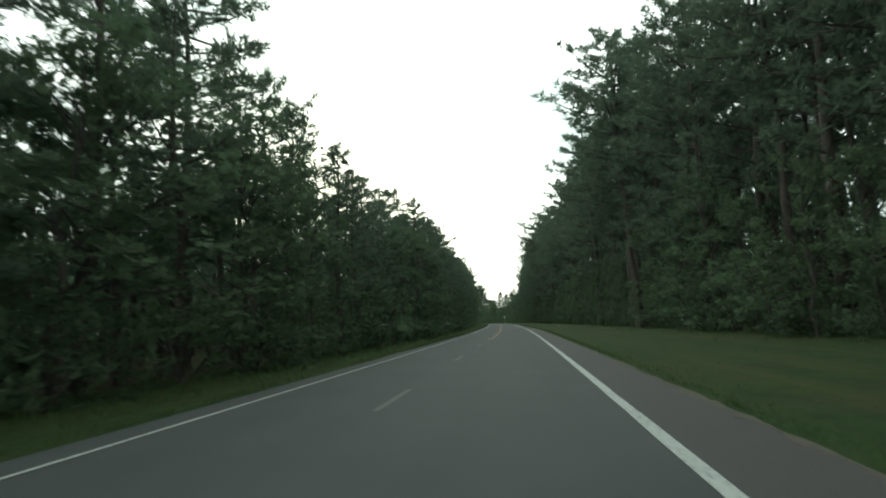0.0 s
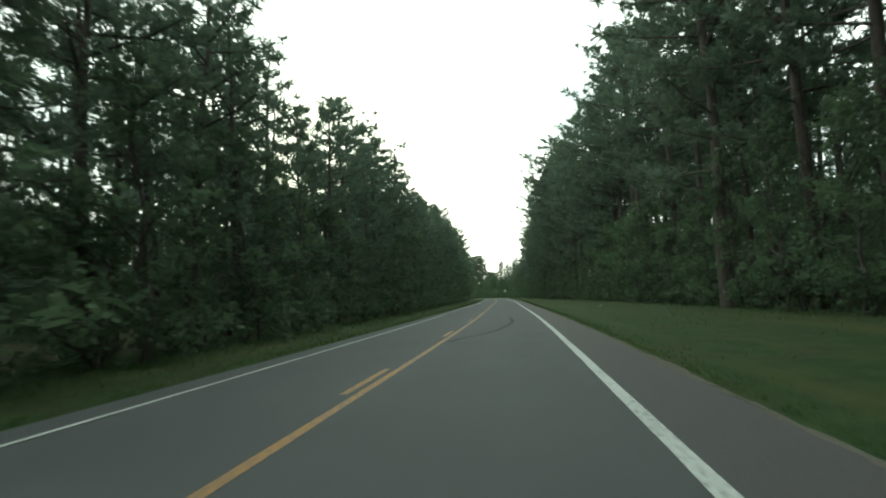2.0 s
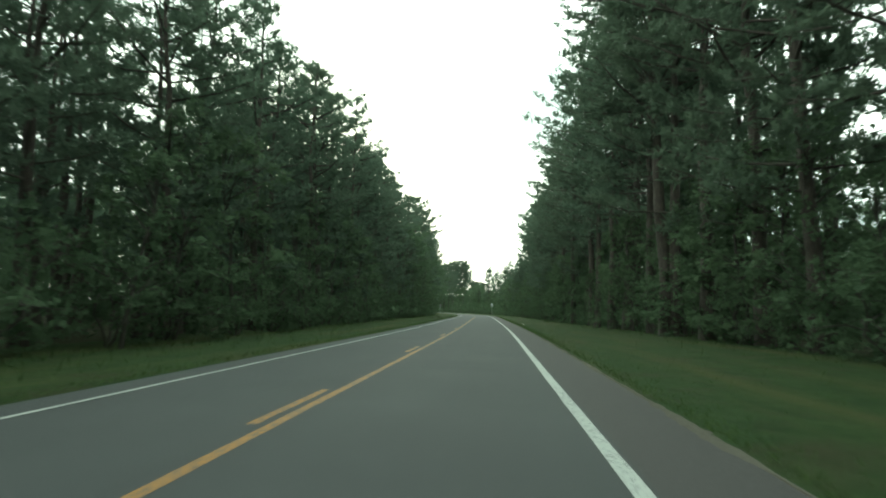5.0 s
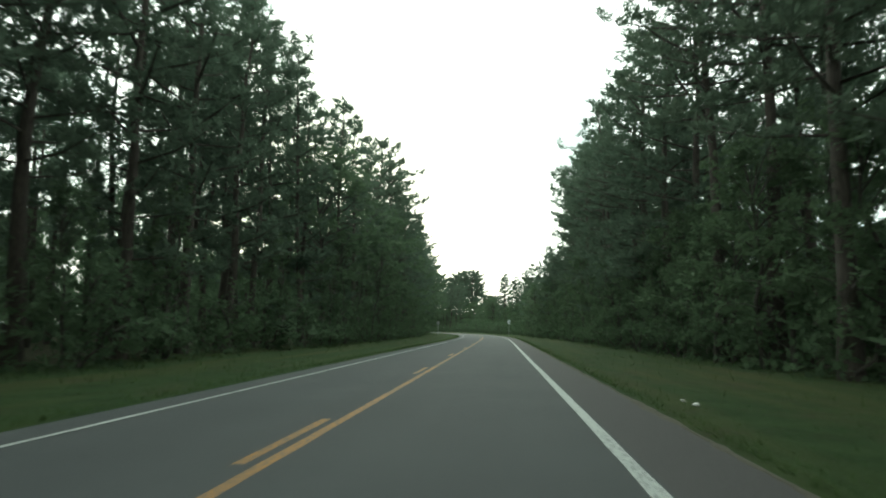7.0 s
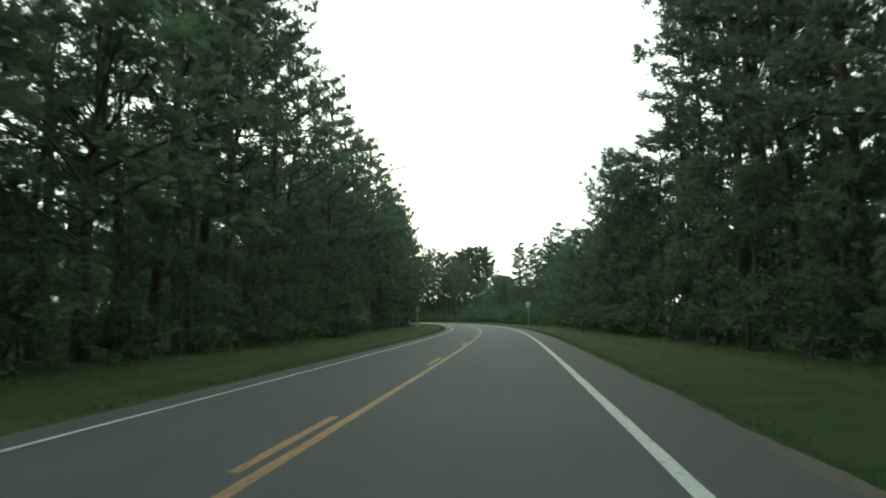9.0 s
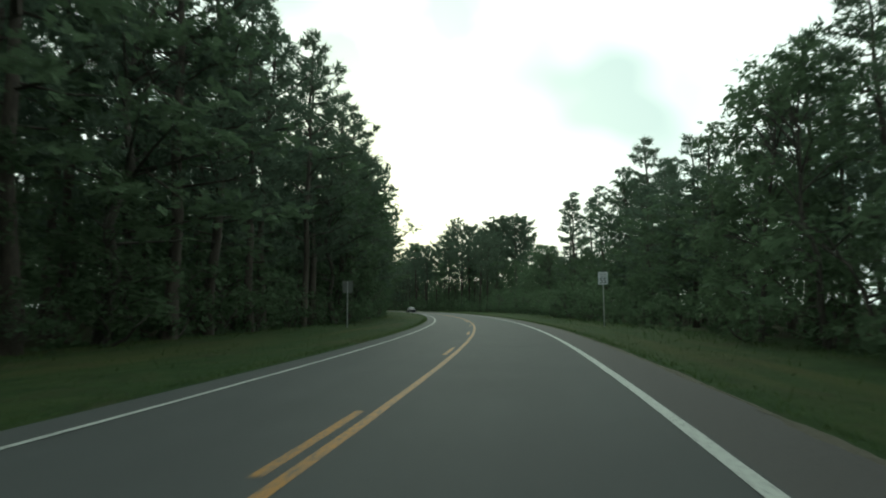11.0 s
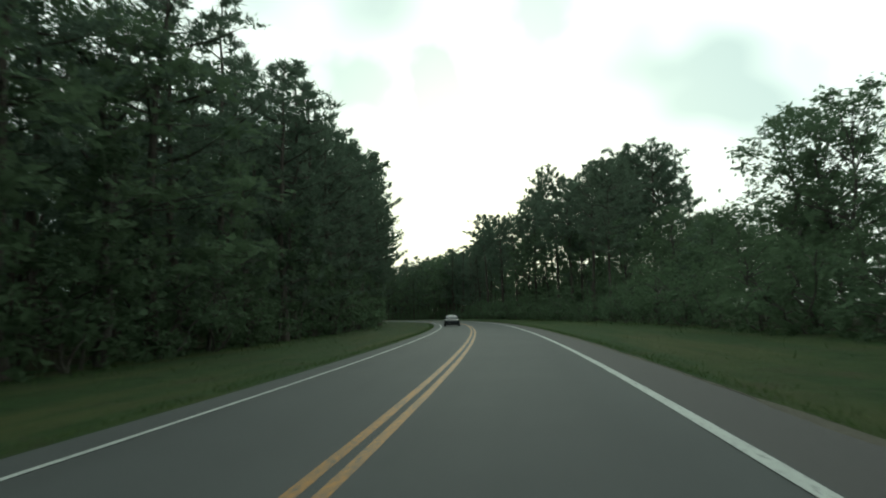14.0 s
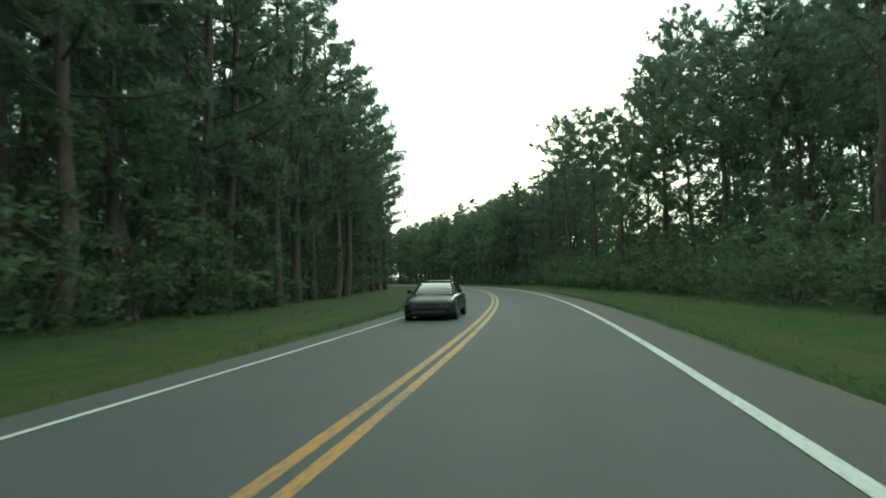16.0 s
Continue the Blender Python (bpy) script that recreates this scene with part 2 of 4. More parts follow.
_rx -= np.interp(0, RS, _rx)
_ry -= np.interp(0, RS, _ry)
# straight on behind the start and beyond the end
S_ALL = np.concatenate([[-400.0], RS, [1000.0]])
TH = np.concatenate([[_th[0]], _th, [_th[-1]]])
RX = np.concatenate([[_rx[0] + 360 * math.sin(_th[0])], _rx, [_rx[-1] - 361 * math.sin(_th[-1])]])
RY = np.concatenate([[_ry[0] - 360 * math.cos(_th[0])], _ry, [_ry[-1] + 361 * math.cos(_th[-1])]])


def on_road(s, lat, z=0.0):
    """World places from metres along the yellow line and metres to its right."""
    s, lat = np.asarray(s, float), np.asarray(lat, float)
    th = np.interp(s, S_ALL, TH)
    return np.stack([np.interp(s, S_ALL, RX) + lat * np.cos(th), np.interp(s, S_ALL, RY) + lat * np.sin(th), z + 0 * s + 0 * lat], -1)


def heading(s):
    return float(np.degrees(np.interp(s, S_ALL, TH)))


def mesh_ob(name, verts, faces, material, smooth=False, uv=None):
    me = bpy.data.meshes.new(name)
    me.from_pydata(np.asarray(verts).tolist(), [], np.asarray(faces).tolist() if not isinstance(faces, list) else faces)
    me.materials.append(material)
    if smooth:
        me.shade_smooth()
    if uv is not None:
        lay = me.uv_layers.new(name="UVMap")
        idx = np.empty(len(me.loops), dtype=np.int32)
        me.loops.foreach_get("vertex_index", idx)
        lay.data.foreach_set("uv", np.asarray(uv, dtype=np.float32)[idx].ravel())
    me.update()
    return new(name, me)


def child(ob, parent):
    ob.parent = parent
    return ob


def part(name, bm, material, parent, label=""):
    me = bpy.data.meshes.new(name)
    bm.to_mesh(me)
    bm.free()
    me.materials.append(material)
    ob = new(name, me)
    ob.parent = parent
    if label:
        tagged(ob, label)
    return ob


def strip(name, ss, lats, zs, material):
    """A sheet along the road: for each s a row of (lat, z)."""
    ss = np.asarray(ss, float)
    n, m = len(ss), len(lats(ss[0]))
    rows, uv = [], []
    for s in ss:
        la = np.asarray(lats(s), float)
        rows.append(on_road(np.full(m, s), la, 0.0) + np.stack([0 * la, 0 * la, np.asarray(zs(s), float)], -1))
        uv.append(np.stack([la, np.full(m, s)], -1))
    idx = np.arange(n * m).reshape(n, m)
    faces = np.stack([idx[:-1, :-1], idx[:-1, 1:], idx[1:, 1:], idx[1:, :-1]], -1).reshape(-1, 4)
    return mesh_ob(name, np.concatenate(rows), faces, material, True, np.concatenate(uv))


def wob(s, seed, scale=0.15):
    return noise.noise(Vector((s * scale, seed * 7.3, 1.7)))


# ---- ground, road, verges, painted lines ----
RIGHT_LINE, LEFT_LINE = 3.69, -3.20
EDGE_R, EDGE_L = 5.0, -3.98
g_side = 3200.0
gx = np.concatenate([[-g_side], np.linspace(-300, 300, 13), [g_side]])
gy = np.concatenate([[-g_side], np.linspace(-300, 900, 25), [g_side]])
gv = np.array([[x, y, -0.08] for y in gy for x in gx])
gi = np.arange(len(gv)).reshape(len(gy), len(gx))
ground = mesh_ob("ground", gv, np.stack([gi[:-1, :-1], gi[:-1, 1:], gi[1:, 1:], gi[1:, :-1]], -1).reshape(-1, 4), FLOOR)
tagged(ground, "dark forest floor of leaf litter and low weeds", "ground", kind="structure")

road_s = np.concatenate([[-380.0], np.arange(-40, 640, 2.0), [980.0]])
road = strip("road", road_s, lambda s: [EDGE_L - 0.5, EDGE_L, -2.0, 0, 2.0, EDGE_R, EDGE_R + 0.5], lambda s: [-0.12, -0.01, 0, 0, 0, -0.01, -0.12], ASPHALT)
tagged(road, "worn grey asphalt of a two-lane country road", "road", kind="structure")


def knots(pairs):
    a = np.array(pairs, float)
    return lambda s: float(np.interp(s, a[:, 0], a[:, 1]))


WOOD_R = knots([(-40, 13.4), (130, 13.0), (172, 11.9), (200, 10.4), (230, 10.2), (250, 9.5), (310, 9.2), (340, 9.5), (354, 12.0), (400, 12.3), (420, 10.8), (460, 10.5), (640, 10)])
WOOD_L = knots([(-40, 5.7), (40, 5.9), (75, 6.3), (110, 7.0), (150, 7.9), (200, 9.2), (220, 8.6), (257, 9.2), (285, 11.2), (308, 10.4), (320, 9.3), (352, 9.3), (376, 10.4), (400, 10.4), (425, 11.2), (450, 12.8), (480, 12.5), (640, 11)])


def verge(name, edge, wood, sign, seed):
    ss = np.arange(-40, 560, 1.0)

    def lats(s):
        e = abs(edge) + 0.14 * wob(s, seed, 0.5) + 0.07 * wob(s, seed + 1, 1.7)
        w = wood(s) + 2.5
        row = [e, e + 0.25, e + 0.9, e + (w - e) * 0.35, e + (w - e) * 0.7, w]
        return [sign * v for v in row]

    def zs(s):
        b = 0.05 * wob(s, seed + 2, 0.12)
        return [-0.03, 0.025 + 0.02 * wob(s, seed + 4, 0.9), 0.03 + 0.3 * b, 0.02 + b, 0.08 + 1.3 * b, 0.16 + b]

    ob = strip(name, ss, lats, zs, GRASS)
    if sign < 0:
        ob.data.flip_normals()
    return tagged(ob, "mown green grass verge beside the road", "grass verge", kind="structure")


verge("verge_right", EDGE_R, WOOD_R, 1, 3)
verge("verge_left", EDGE_L, WOOD_L, -1, 9)


def line(name, ss, lat, width, material, label, rise=0.004):
    ob = strip(name, ss, lambda s: [lat - width / 2 + 0.012 * wob(s, lat, 1.3), lat + width / 2 + 0.012 * wob(s, lat + 5, 1.3)], lambda s: [rise, rise], material)
    return tagged(ob, label, "road marking", kind="structure")


full = np.arange(-40, 560, 1.0)
line("edge_line_right", full, RIGHT_LINE, 0.17, WHITE, "worn white edge line painted on the asphalt")
line("edge_line_left", full, LEFT_LINE, 0.10, WHITE, "worn white edge line painted on the asphalt")
line("centre_line", np.arange(46.5, 560, 1.0), 0.0, 0.14, YELLOW, "solid yellow centre line painted on the asphalt")
line("centre_line_second", np.arange(325.0, 560, 1.0), -0.26, 0.14, YELLOW, "second solid yellow centre line beside the first")
for k in range(-3, 26):
    s0 = 9.69 + 12.192 * k
    ob = line("centre_dash", np.arange(s0, s0 + 3.06, 0.61), -0.26, 0.13, YELLOW if s0 > 40 else WORN_YELLOW, "worn yellow dash painted on the asphalt")
    ob["group"] = "yellow dashes"


# ---- plants ----
rng = np.random.default_rng(5)


def unit(v):
    return v / np.maximum(np.linalg.norm(v, axis=-1, keepdims=True), 1e-9)


def fast_mesh(name, v, f, material, smooth=False):
    """A mesh from whole arrays: corners, and faces that all have the same number of corners."""
    me = bpy.data.meshes.new(name)
    n, k = f.shape
    me.vertices.add(len(v))
    me.vertices.foreach_set("co", np.asarray(v, dtype=np.float32).ravel())
    me.loops.add(n * k)
    me.loops.foreach_set("vertex_index", np.asarray(f, dtype=np.int32).ravel())
    me.polygons.add(n)
    me.polygons.foreach_set("loop_start", np.arange(0, n * k, k, dtype=np.int32))
    me.update(calc_edges=True)
    me.materials.append(material)
    if smooth:
        me.shade_smooth()
    return new(name, me)


def blades(c, d, length, width, r):
    """Pointed leaves: three corners each, from places, ways, lengths and widths."""
    n = len(c)
    side = unit(np.cross(d, r.normal(size=(n, 3)))) * np.reshape(width, (-1, 1)) / 2
    v = np.stack([c + side, c - side, c + d * np.reshape(length, (-1, 1))], 1).reshape(-1, 3)
    return v, np.arange(3 * n).reshape(n, 3)


def shards(c, ways, radius, r, n, long=1.3):
    """The thick middle of each tuft: n ragged leaves across one another, drawn out along its way."""
    m = len(c)
    o = unit(r.normal(size=(m, n, 1, 3))) * r.uniform(0.1, 1.0, (m, n, 1, 1)) ** 0.5 * 0.72
    o = o + unit(r.normal(size=(m, n, 3, 3))) * r.uniform(0.45, 0.8, (m, n, 3, 1))
    w = np.asarray(ways)[:, None, None]
    o = o + (long - 1) * np.sum(o * w, -1, keepdims=True) * w
    v = np.asarray(c)[:, None, None] + o * np.reshape(radius, (-1, 1, 1, 1))
    return v.reshape(-1, 3), np.arange(3 * n * m).reshape(-1, 3)


def leaves(c, d, length, width, r):
    """Broad leaves: a lozenge of two triangles each."""
    n = len(c)
    side = unit(np.cross(d, r.normal(size=(n, 3)))) * np.reshape(width, (-1, 1)) / 2
    ln = np.reshape(length, (-1, 1))
    v = np.stack([c, c + d * ln * 0.45 + side, c + d * ln, c + d * ln * 0.45 - side], 1).reshape(-1, 3)
    i = 4 * np.arange(n)[:, None]
    return v, np.concatenate([i + [0, 1, 2], i + [0, 2, 3]])


def tube(points, radii, sides):
    points, radii = np.asarray(points, float), np.asarray(radii, float)
    way = unit(np.gradient(points, axis=0))
    a = unit(np.cross(way, np.where(np.abs(way[:, 2:3]) > 0.9, [[1.0, 0, 0]], [[0, 0, 1.0]])))
    b = np.cross(way, a)
    ang = np.linspace(0, 2 * np.pi, sides, endpoint=False)
    ring = points[:, None] + radii[:, None, None] * (np.cos(ang)[None, :, None] * a[:, None] + np.sin(ang)[None, :, None] * b[:, None])
    n = len(points)
    i = np.arange(n * sides).reshape(n, sides)
    j = np.roll(i, -1, 1)
    return ring.reshape(-1, 3), np.stack([i[:-1], j[:-1], j[1:], i[1:]], -1).reshape(-1, 4)


def join(pieces):
    vs, fs, at = [], [], 0
    for v, f in pieces:
        vs.append(v)
        fs.append(np.asarray(f) + at)
        at += len(v)
    return np.concatenate(vs), np.concatenate(fs)


def sway(h, r, amount=0.25, n=9):
    p = np.stack([np.zeros(n), np.zeros(n), np.linspace(0, h, n)], -1)
    off = np.cumsum(r.normal(0, amount / 3, (n, 2)), 0)
    p[:, :2] = off - off[0]
    return p


def limb(wood, tips, ways, base, d, reach, lift, r, sides, plate=0.0):
    """One limb with side twigs; its tufts sit along the outer two thirds."""
    up = np.array([0, 0, 1.0])
    out = d * reach
    mid, end = base + 0.55 * out + 0.25 * lift * reach * up, base + out + lift * reach * up
    if sides:
        wood.append(tube(np.stack([base, mid, end]), [0.022 + 0.016 * reach, 0.018 + 0.010 * reach, 0.012], sides))
    side = np.cross(d, up)
    n = int(np.clip(round(3.2 + 1.7 * reach), 4, 12))
    for k in range(n):
        a = 0.30 + 0.74 * (k + r.uniform(0.2, 0.8)) / n
        p = base + a * out + lift * reach * a * a * up
        w = r.uniform(-1, 1) * (0.34 + 0.20 * reach) * (1.15 - 0.55 * a)
        q = p + side * w + up * (r.uniform(-0.05, 0.26) + plate * r.uniform(-0.2, 0.5)) + d * 0.3 * abs(w)
        if sides and abs(w) > 0.42:
            wood.append(tube(np.stack([p - d * 0.1, q]), [0.014, 0.008], 3))
        tips.append(q)
        ways.append(unit(d * 0.55 + side * 0.5 * np.sign(w) * min(1, abs(w)) + up * (0.55 + 0.5 * a) + r.normal(0, 0.22, 3)))


def pine_arrays(h, low, spread, limbs, per, seed, shape="cone", size=1.0, limb_sides=3, bare=True, core=9):
    """A pine of height h as wood and needle arrays: bare below low (a share of h), upswept limbs that end in brushes of needles above."""
    r = np.random.default_rng(seed)
    spine = sway(h, r)
    wood = [tube(spine, np.linspace(0.0085 * h + 0.03, 0.03, 9) * np.array([1.25, 1, 1, 1, 1, 1, 1, 1, 1]), 6)]
    tips, ways = [], []
    for i in range(limbs):
        u = low + (1 - low) * ((i + r.uniform(0, 0.9)) / limbs) ** 0.92 * 0.985
        base = np.array([np.interp(u * h, spine[:, 2], spine[:, k]) for k in range(3)])
        v = (u - low) / (1 - low)
        if shape == "spire":
            reach = spread * (1.02 - v) ** 0.75 * r.uniform(0.6, 1.1) + 0.2
        elif shape == "round":
            reach = spread * math.sqrt(max(0.06, 1 - (1.35 * v - 0.5) ** 2)) * r.uniform(0.55, 1.05)
        else:
            reach = spread * (0.62 + 0.55 * math.sin(min(1.0, v + 0.12) * math.pi * 0.9)) * r.uniform(0.55, 1.05)
            reach *= 1.0 if v < 0.7 else 1.0 - 0.78 * (v - 0.7) / 0.3
        az = i * 2.4 + r.uniform(-0.5, 0.5)
        d = unit(np.array([math.cos(az), math.sin(az), r.uniform(-0.1, 0.22) + 0.35 * v]))
        limb(wood, tips, ways, base, d, reach, r.uniform(0.1, 0.34), r, limb_sides, 0.8 if shape == "round" else 0.0)
    if bare:
        for _ in range(int(16 * low)):
            u = r.uniform(0.2, max(low, 0.25))
            base = np.array([np.interp(u * h, spine[:, 2], spine[:, k]) for k in range(3)])
            az = r.uniform(0, 6.28)
            d = np.array([math.cos(az), math.sin(az), r.uniform(-0.2, 0.3)])
            wood.append(tube(np.stack([base, base + d * 0.5, base + d * r.uniform(0.7, 1.6)]), [0.025, 0.016, 0.005], 3))
    for dz in (0.0, -0.45):
        tips.append(spine[-1] + [0, 0, dz])
        ways.append(np.array([0, 0, 1.0]))
    tips, ways = np.array(tips), np.array(ways)
    rad = r.uniform(0.75, 1.25, len(tips)) * 0.27 * size
    sv = shards(tips, ways, rad, r, core, 1.35)
    n = len(tips) * per
    d = unit(np.repeat(ways, per, 0) * 0.75 + r.normal(0, 0.62, (n, 3)))
    c = np.repeat(tips, per, 0) + d * 0.3 * np.repeat(rad, per)[:, None]
    bv = blades(c, d, r.uniform(1.2, 2.2, n) * np.repeat(rad, per), r.uniform(0.4, 0.62, n) * np.repeat(rad, per), r)
    return join(wood), join([sv, bv])


def pine(h, low, spread, limbs, per, seed, label, group, shape="cone", size=1.0):
    (tv, tf), (v, f) = pine_arrays(h, low, spread, limbs, per, seed, shape, size)
    root = tagged(new("pine_tree"), label, "pine tree", group)
    child(fast_mesh("trunk", tv, tf, BARK, True), root)
    child(fast_mesh("crown", v, f, NEEDLES), root)
    return root


def broadleaf(h, low, spread, clumps, per, seed, label, group, material=None, name="broadleaf_tree", category="tree", size=0.30, stems=1, heart=0.72, core=9):
    r = np.random.default_rng(seed)
    wood, cs, ds, mids, fat = [], [], [], [], []
    for st in range(stems):
        spine = sway(h * (0.92 if st == 0 else r.uniform(0.6, 0.85)), r, 0.55, 7)
        spine[:, :2] += np.linspace(0, 1, 7)[:, None] * r.normal(0, 0.35 * (stems > 1) * spread, 2)
        wood.append(tube(spine, np.linspace(0.009 * h + 0.02, 0.02, 7), 6))
        for i in range(clumps // stems):
            u = low + (1 - low) * r.uniform(0, 1) ** 0.8
            v = (u - low) / (1 - low)
            reach = spread * math.sqrt(max(0.05, 1 - (1.5 * v - 0.55) ** 2)) * r.uniform(0.25, 1.0)
            base = np.array([np.interp(u * h * 0.8, spine[:, 2], spine[:, k]) for k in range(3)])
            az = r.uniform(0, 6.283)
            tip = np.array([spine[3, 0] + math.cos(az) * reach, spine[3, 1] + math.sin(az) * reach, u * h + r.uniform(-0.3, 0.5)])
            if i % 2 == 0:
                wood.append(tube(np.stack([base, (base + tip) / 2 + [0, 0, 0.2], tip]), [0.02 + 0.012 * reach, 0.015 + 0.005 * reach, 0.01], 3))
            rad = r.uniform(0.45, 0.95) * (0.55 + 0.12 * spread)
            w = unit(r.normal(size=(per, 3)))
            mids.append(tip)
            fat.append(rad * heart)
            cs.append(tip + w * rad * r.uniform(0.5, 0.92, (per, 1)) * [1.1, 1.1, 0.8])
            ds.append(unit(w + r.normal(0, 0.6, (per, 3)) - [0, 0, 0.25]))
    c, d = np.concatenate(cs), np.concatenate(ds)
    c[:, 2] = np.maximum(c[:, 2], 0.1)
    v, f = leaves(c, d, r.uniform(0.7, 1.25, len(c)) * size, r.uniform(0.5, 0.8, len(c)) * size, r)
    mids = np.array(mids)
    mids[:, 2] = np.maximum(mids[:, 2], 0.3)
    v, f = join([shards(mids, np.tile([0, 0, 1.0], (len(mids), 1)), np.array(fat), r, core, 0.8), (v, f)])
    root = tagged(new(name), label, category, group)
    tv, tf = join(wood)
    child(fast_mesh("trunk" if stems == 1 else "branch_work", tv, tf, GREY_BARK, True), root)
    child(fast_mesh("crown" if stems == 1 else "foliage", v, f, material or LEAVES), root)
    return root


G_P, G_B, G_S = "pines of the roadside woods", "broadleaf trees of the roadside woods", "shrubs along the wood's edge"
T_EDGE = "tall green pine with tufted limbs at the wood's edge"
T_BARE = "tall pine with a long bare trunk and high crown"
T_ROUND = "tall old pine with a rounded tufted crown on bare limbs"
T_SPIRE = "slender young pine with a pointed needle crown"
T_OAK = "dark green broadleaf tree with a rounded leafy crown"
T_VINE = "leafy tree hung with green vines to the ground"
T_SHRUB = "dense green roadside shrub growing at the wood's edge"
EDGE_PINES = [pine(20, lo, sp, 40, 8, sd, T_EDGE, G_P) for lo, sp, sd in ((0.16, 2.6, 11), (0.22, 2.8, 12), (0.10, 2.4, 13), (0.28, 2.7, 14))]
BARE_PINES = [pine(20, lo, sp, 34, 10, sd, T_BARE, G_P) for lo, sp, sd in ((0.48, 2.9, 21), (0.56, 3.2, 22))]
SPIRES = [pine(20, lo, sp, 40, 10, sd, T_SPIRE, G_P, "spire", 0.92) for lo, sp, sd in ((0.20, 2.5, 41), (0.28, 2.2, 42))]
TALL_PINES = [pine(28, lo, sp, lb, 8, sd, T_BARE, G_P, "cone", 1.15) for lo, sp, lb, sd in ((0.28, 4.0, 50, 31), (0.42, 4.3, 46, 32), (0.20, 3.8, 54, 33))]
ROUND_PINES = [pine(25, lo, sp, 38, 12, sd, T_ROUND, G_P, "round", 1.4) for lo, sp, sd in ((0.46, 4.4, 91), (0.54, 4.0, 92), (0.40, 4.8, 93))]
OAKS = [broadleaf(14, 0.22, 3.6, 84, 14, 51, T_OAK, G_B, size=0.34, core=14), broadleaf(14, 0.30, 4.0, 84, 14, 52, T_OAK, G_B, size=0.34, core=14)]
VINES = [broadleaf(9, 0.02, 2.0, 52, 12, 61, T_VINE, G_B, None, "vine_hung_tree", size=0.26, core=15), broadleaf(9, 0.05, 2.5, 52, 12, 62, T_VINE, G_B, None, "vine_hung_tree", size=0.26, core=15)]
SHRUBS = [broadleaf(3.2, 0.02, 1.7, 28, 18, 71, T_SHRUB, G_S, BRUSH, "shrub", "shrub", 0.2, 3), broadleaf(3.2, 0.02, 2.0, 28, 18, 72, T_SHRUB, G_S, BRUSH, "shrub", "shrub", 0.2, 3)]
HEIGHT = {}
for kinds, hh in ((ROUND_PINES, 25), (EDGE_PINES, 20), (TALL_PINES, 28), (BARE_PINES, 20), (SPIRES, 20), (OAKS, 14), (VINES, 9), (SHRUBS, 3.2)):
    for ob in kinds:
        HEIGHT[ob.name] = hh
used = set()


def plant(kinds, s, lat, h, girth=1.0, z=0.0):
    """A tree of height h at a place along the road."""
    ob = kinds[int(rng.integers(len(kinds)))]
    x, y, _ = on_road(s, lat)
    m = pose(x, y, z, rng.uniform(-2, 2), rng.uniform(-2, 2), rng.uniform(0, 360))
    k = h / HEIGHT[ob.name]
    if ob.name in used:
        ob = copy_thing(ob, m)
    else:
        used.add(ob.name)
        ob.matrix_basis = m
    ob.scale = (k * girth, k * girth, k)
    return ob


# heights of the front trees along the road
TALL_L = knots([(-40, 13.5), (8, 13), (20, 12.5), (26, 12), (48, 13), (71, 14.4), (85, 14.2), (111, 16.6), (130, 16.4), (138, 15.8), (174, 19.8), (205, 21), (228, 22), (245, 20), (270, 20), (285, 20.5), (308, 20.6), (322, 20.0), (333, 18.4), (343, 15.2), (355, 15.6), (369, 16.2), (382, 17.8), (398, 19), (415, 22), (432, 23.5), (445, 21), (640, 19)])
TALL_R = knots([(-40, 27), (60, 28), (100, 29), (150, 28.5), (180, 26.5), (225, 22), (252, 20.5), (262, 16.5), (270, 14), (290, 12), (320, 12), (405, 17), (430, 18), (450, 17.5), (480, 19.5), (640, 20)])
FRONT_R = knots([(-40, 13.8), (110, 13.6), (140, 11.8), (160, 10.8), (180, 9.9), (205, 9.6), (240, 10.2), (270, 11), (300, 11), (320, 12), (405, 15), (440, 14), (470, 11), (640, 10)])


def front_trees(side):
    """The first row of a wood: one tree every few metres."""
    sign = 1 if side == "R" else -1
    s = -14.0
    while s < 640:
        w = FRONT_R(s) if side == "R" else WOOD_L(s) - (2.4 if 425 < s < 485 else 0.9 if s > 265 else 0.0)
        h = TALL_R(s) if side == "R" else TALL_L(s)
        if not (side == "R" and 316 < s < 408):
            u = rng.uniform()
            kinds = EDGE_PINES if u < 0.74 else BARE_PINES if u < 0.79 else OAKS if u < 0.90 else SPIRES
            if side == "R" and s < 225:
                kinds = TALL_PINES
            if side == "R" and 405 < s < 480:
                kinds = ROUND_PINES if u < 0.45 else BARE_PINES
                h *= 1.0 if s < 420 else 1.15
            tall = h * rng.uniform(0.88, 1.04) * (0.72 if kinds is OAKS else 1)
            girth = rng.uniform(0.95, 1.2) * (20 / max(tall, 12)) ** 0.5 * (1.42 if kinds is TALL_PINES else 1.22)
            plant(kinds, s, sign * (w + rng.uniform(1.7, 3.0)), tall, girth * (0.85 if kinds is ROUND_PINES else 1.0))
        s += rng.uniform(4.0, 5.2) * (1.8 if side == "R" and 405 < s < 480 else 0.78 if side == "L" and 290 < s < 430 else 1.0 if s < 450 or side == "R" else 1.5)


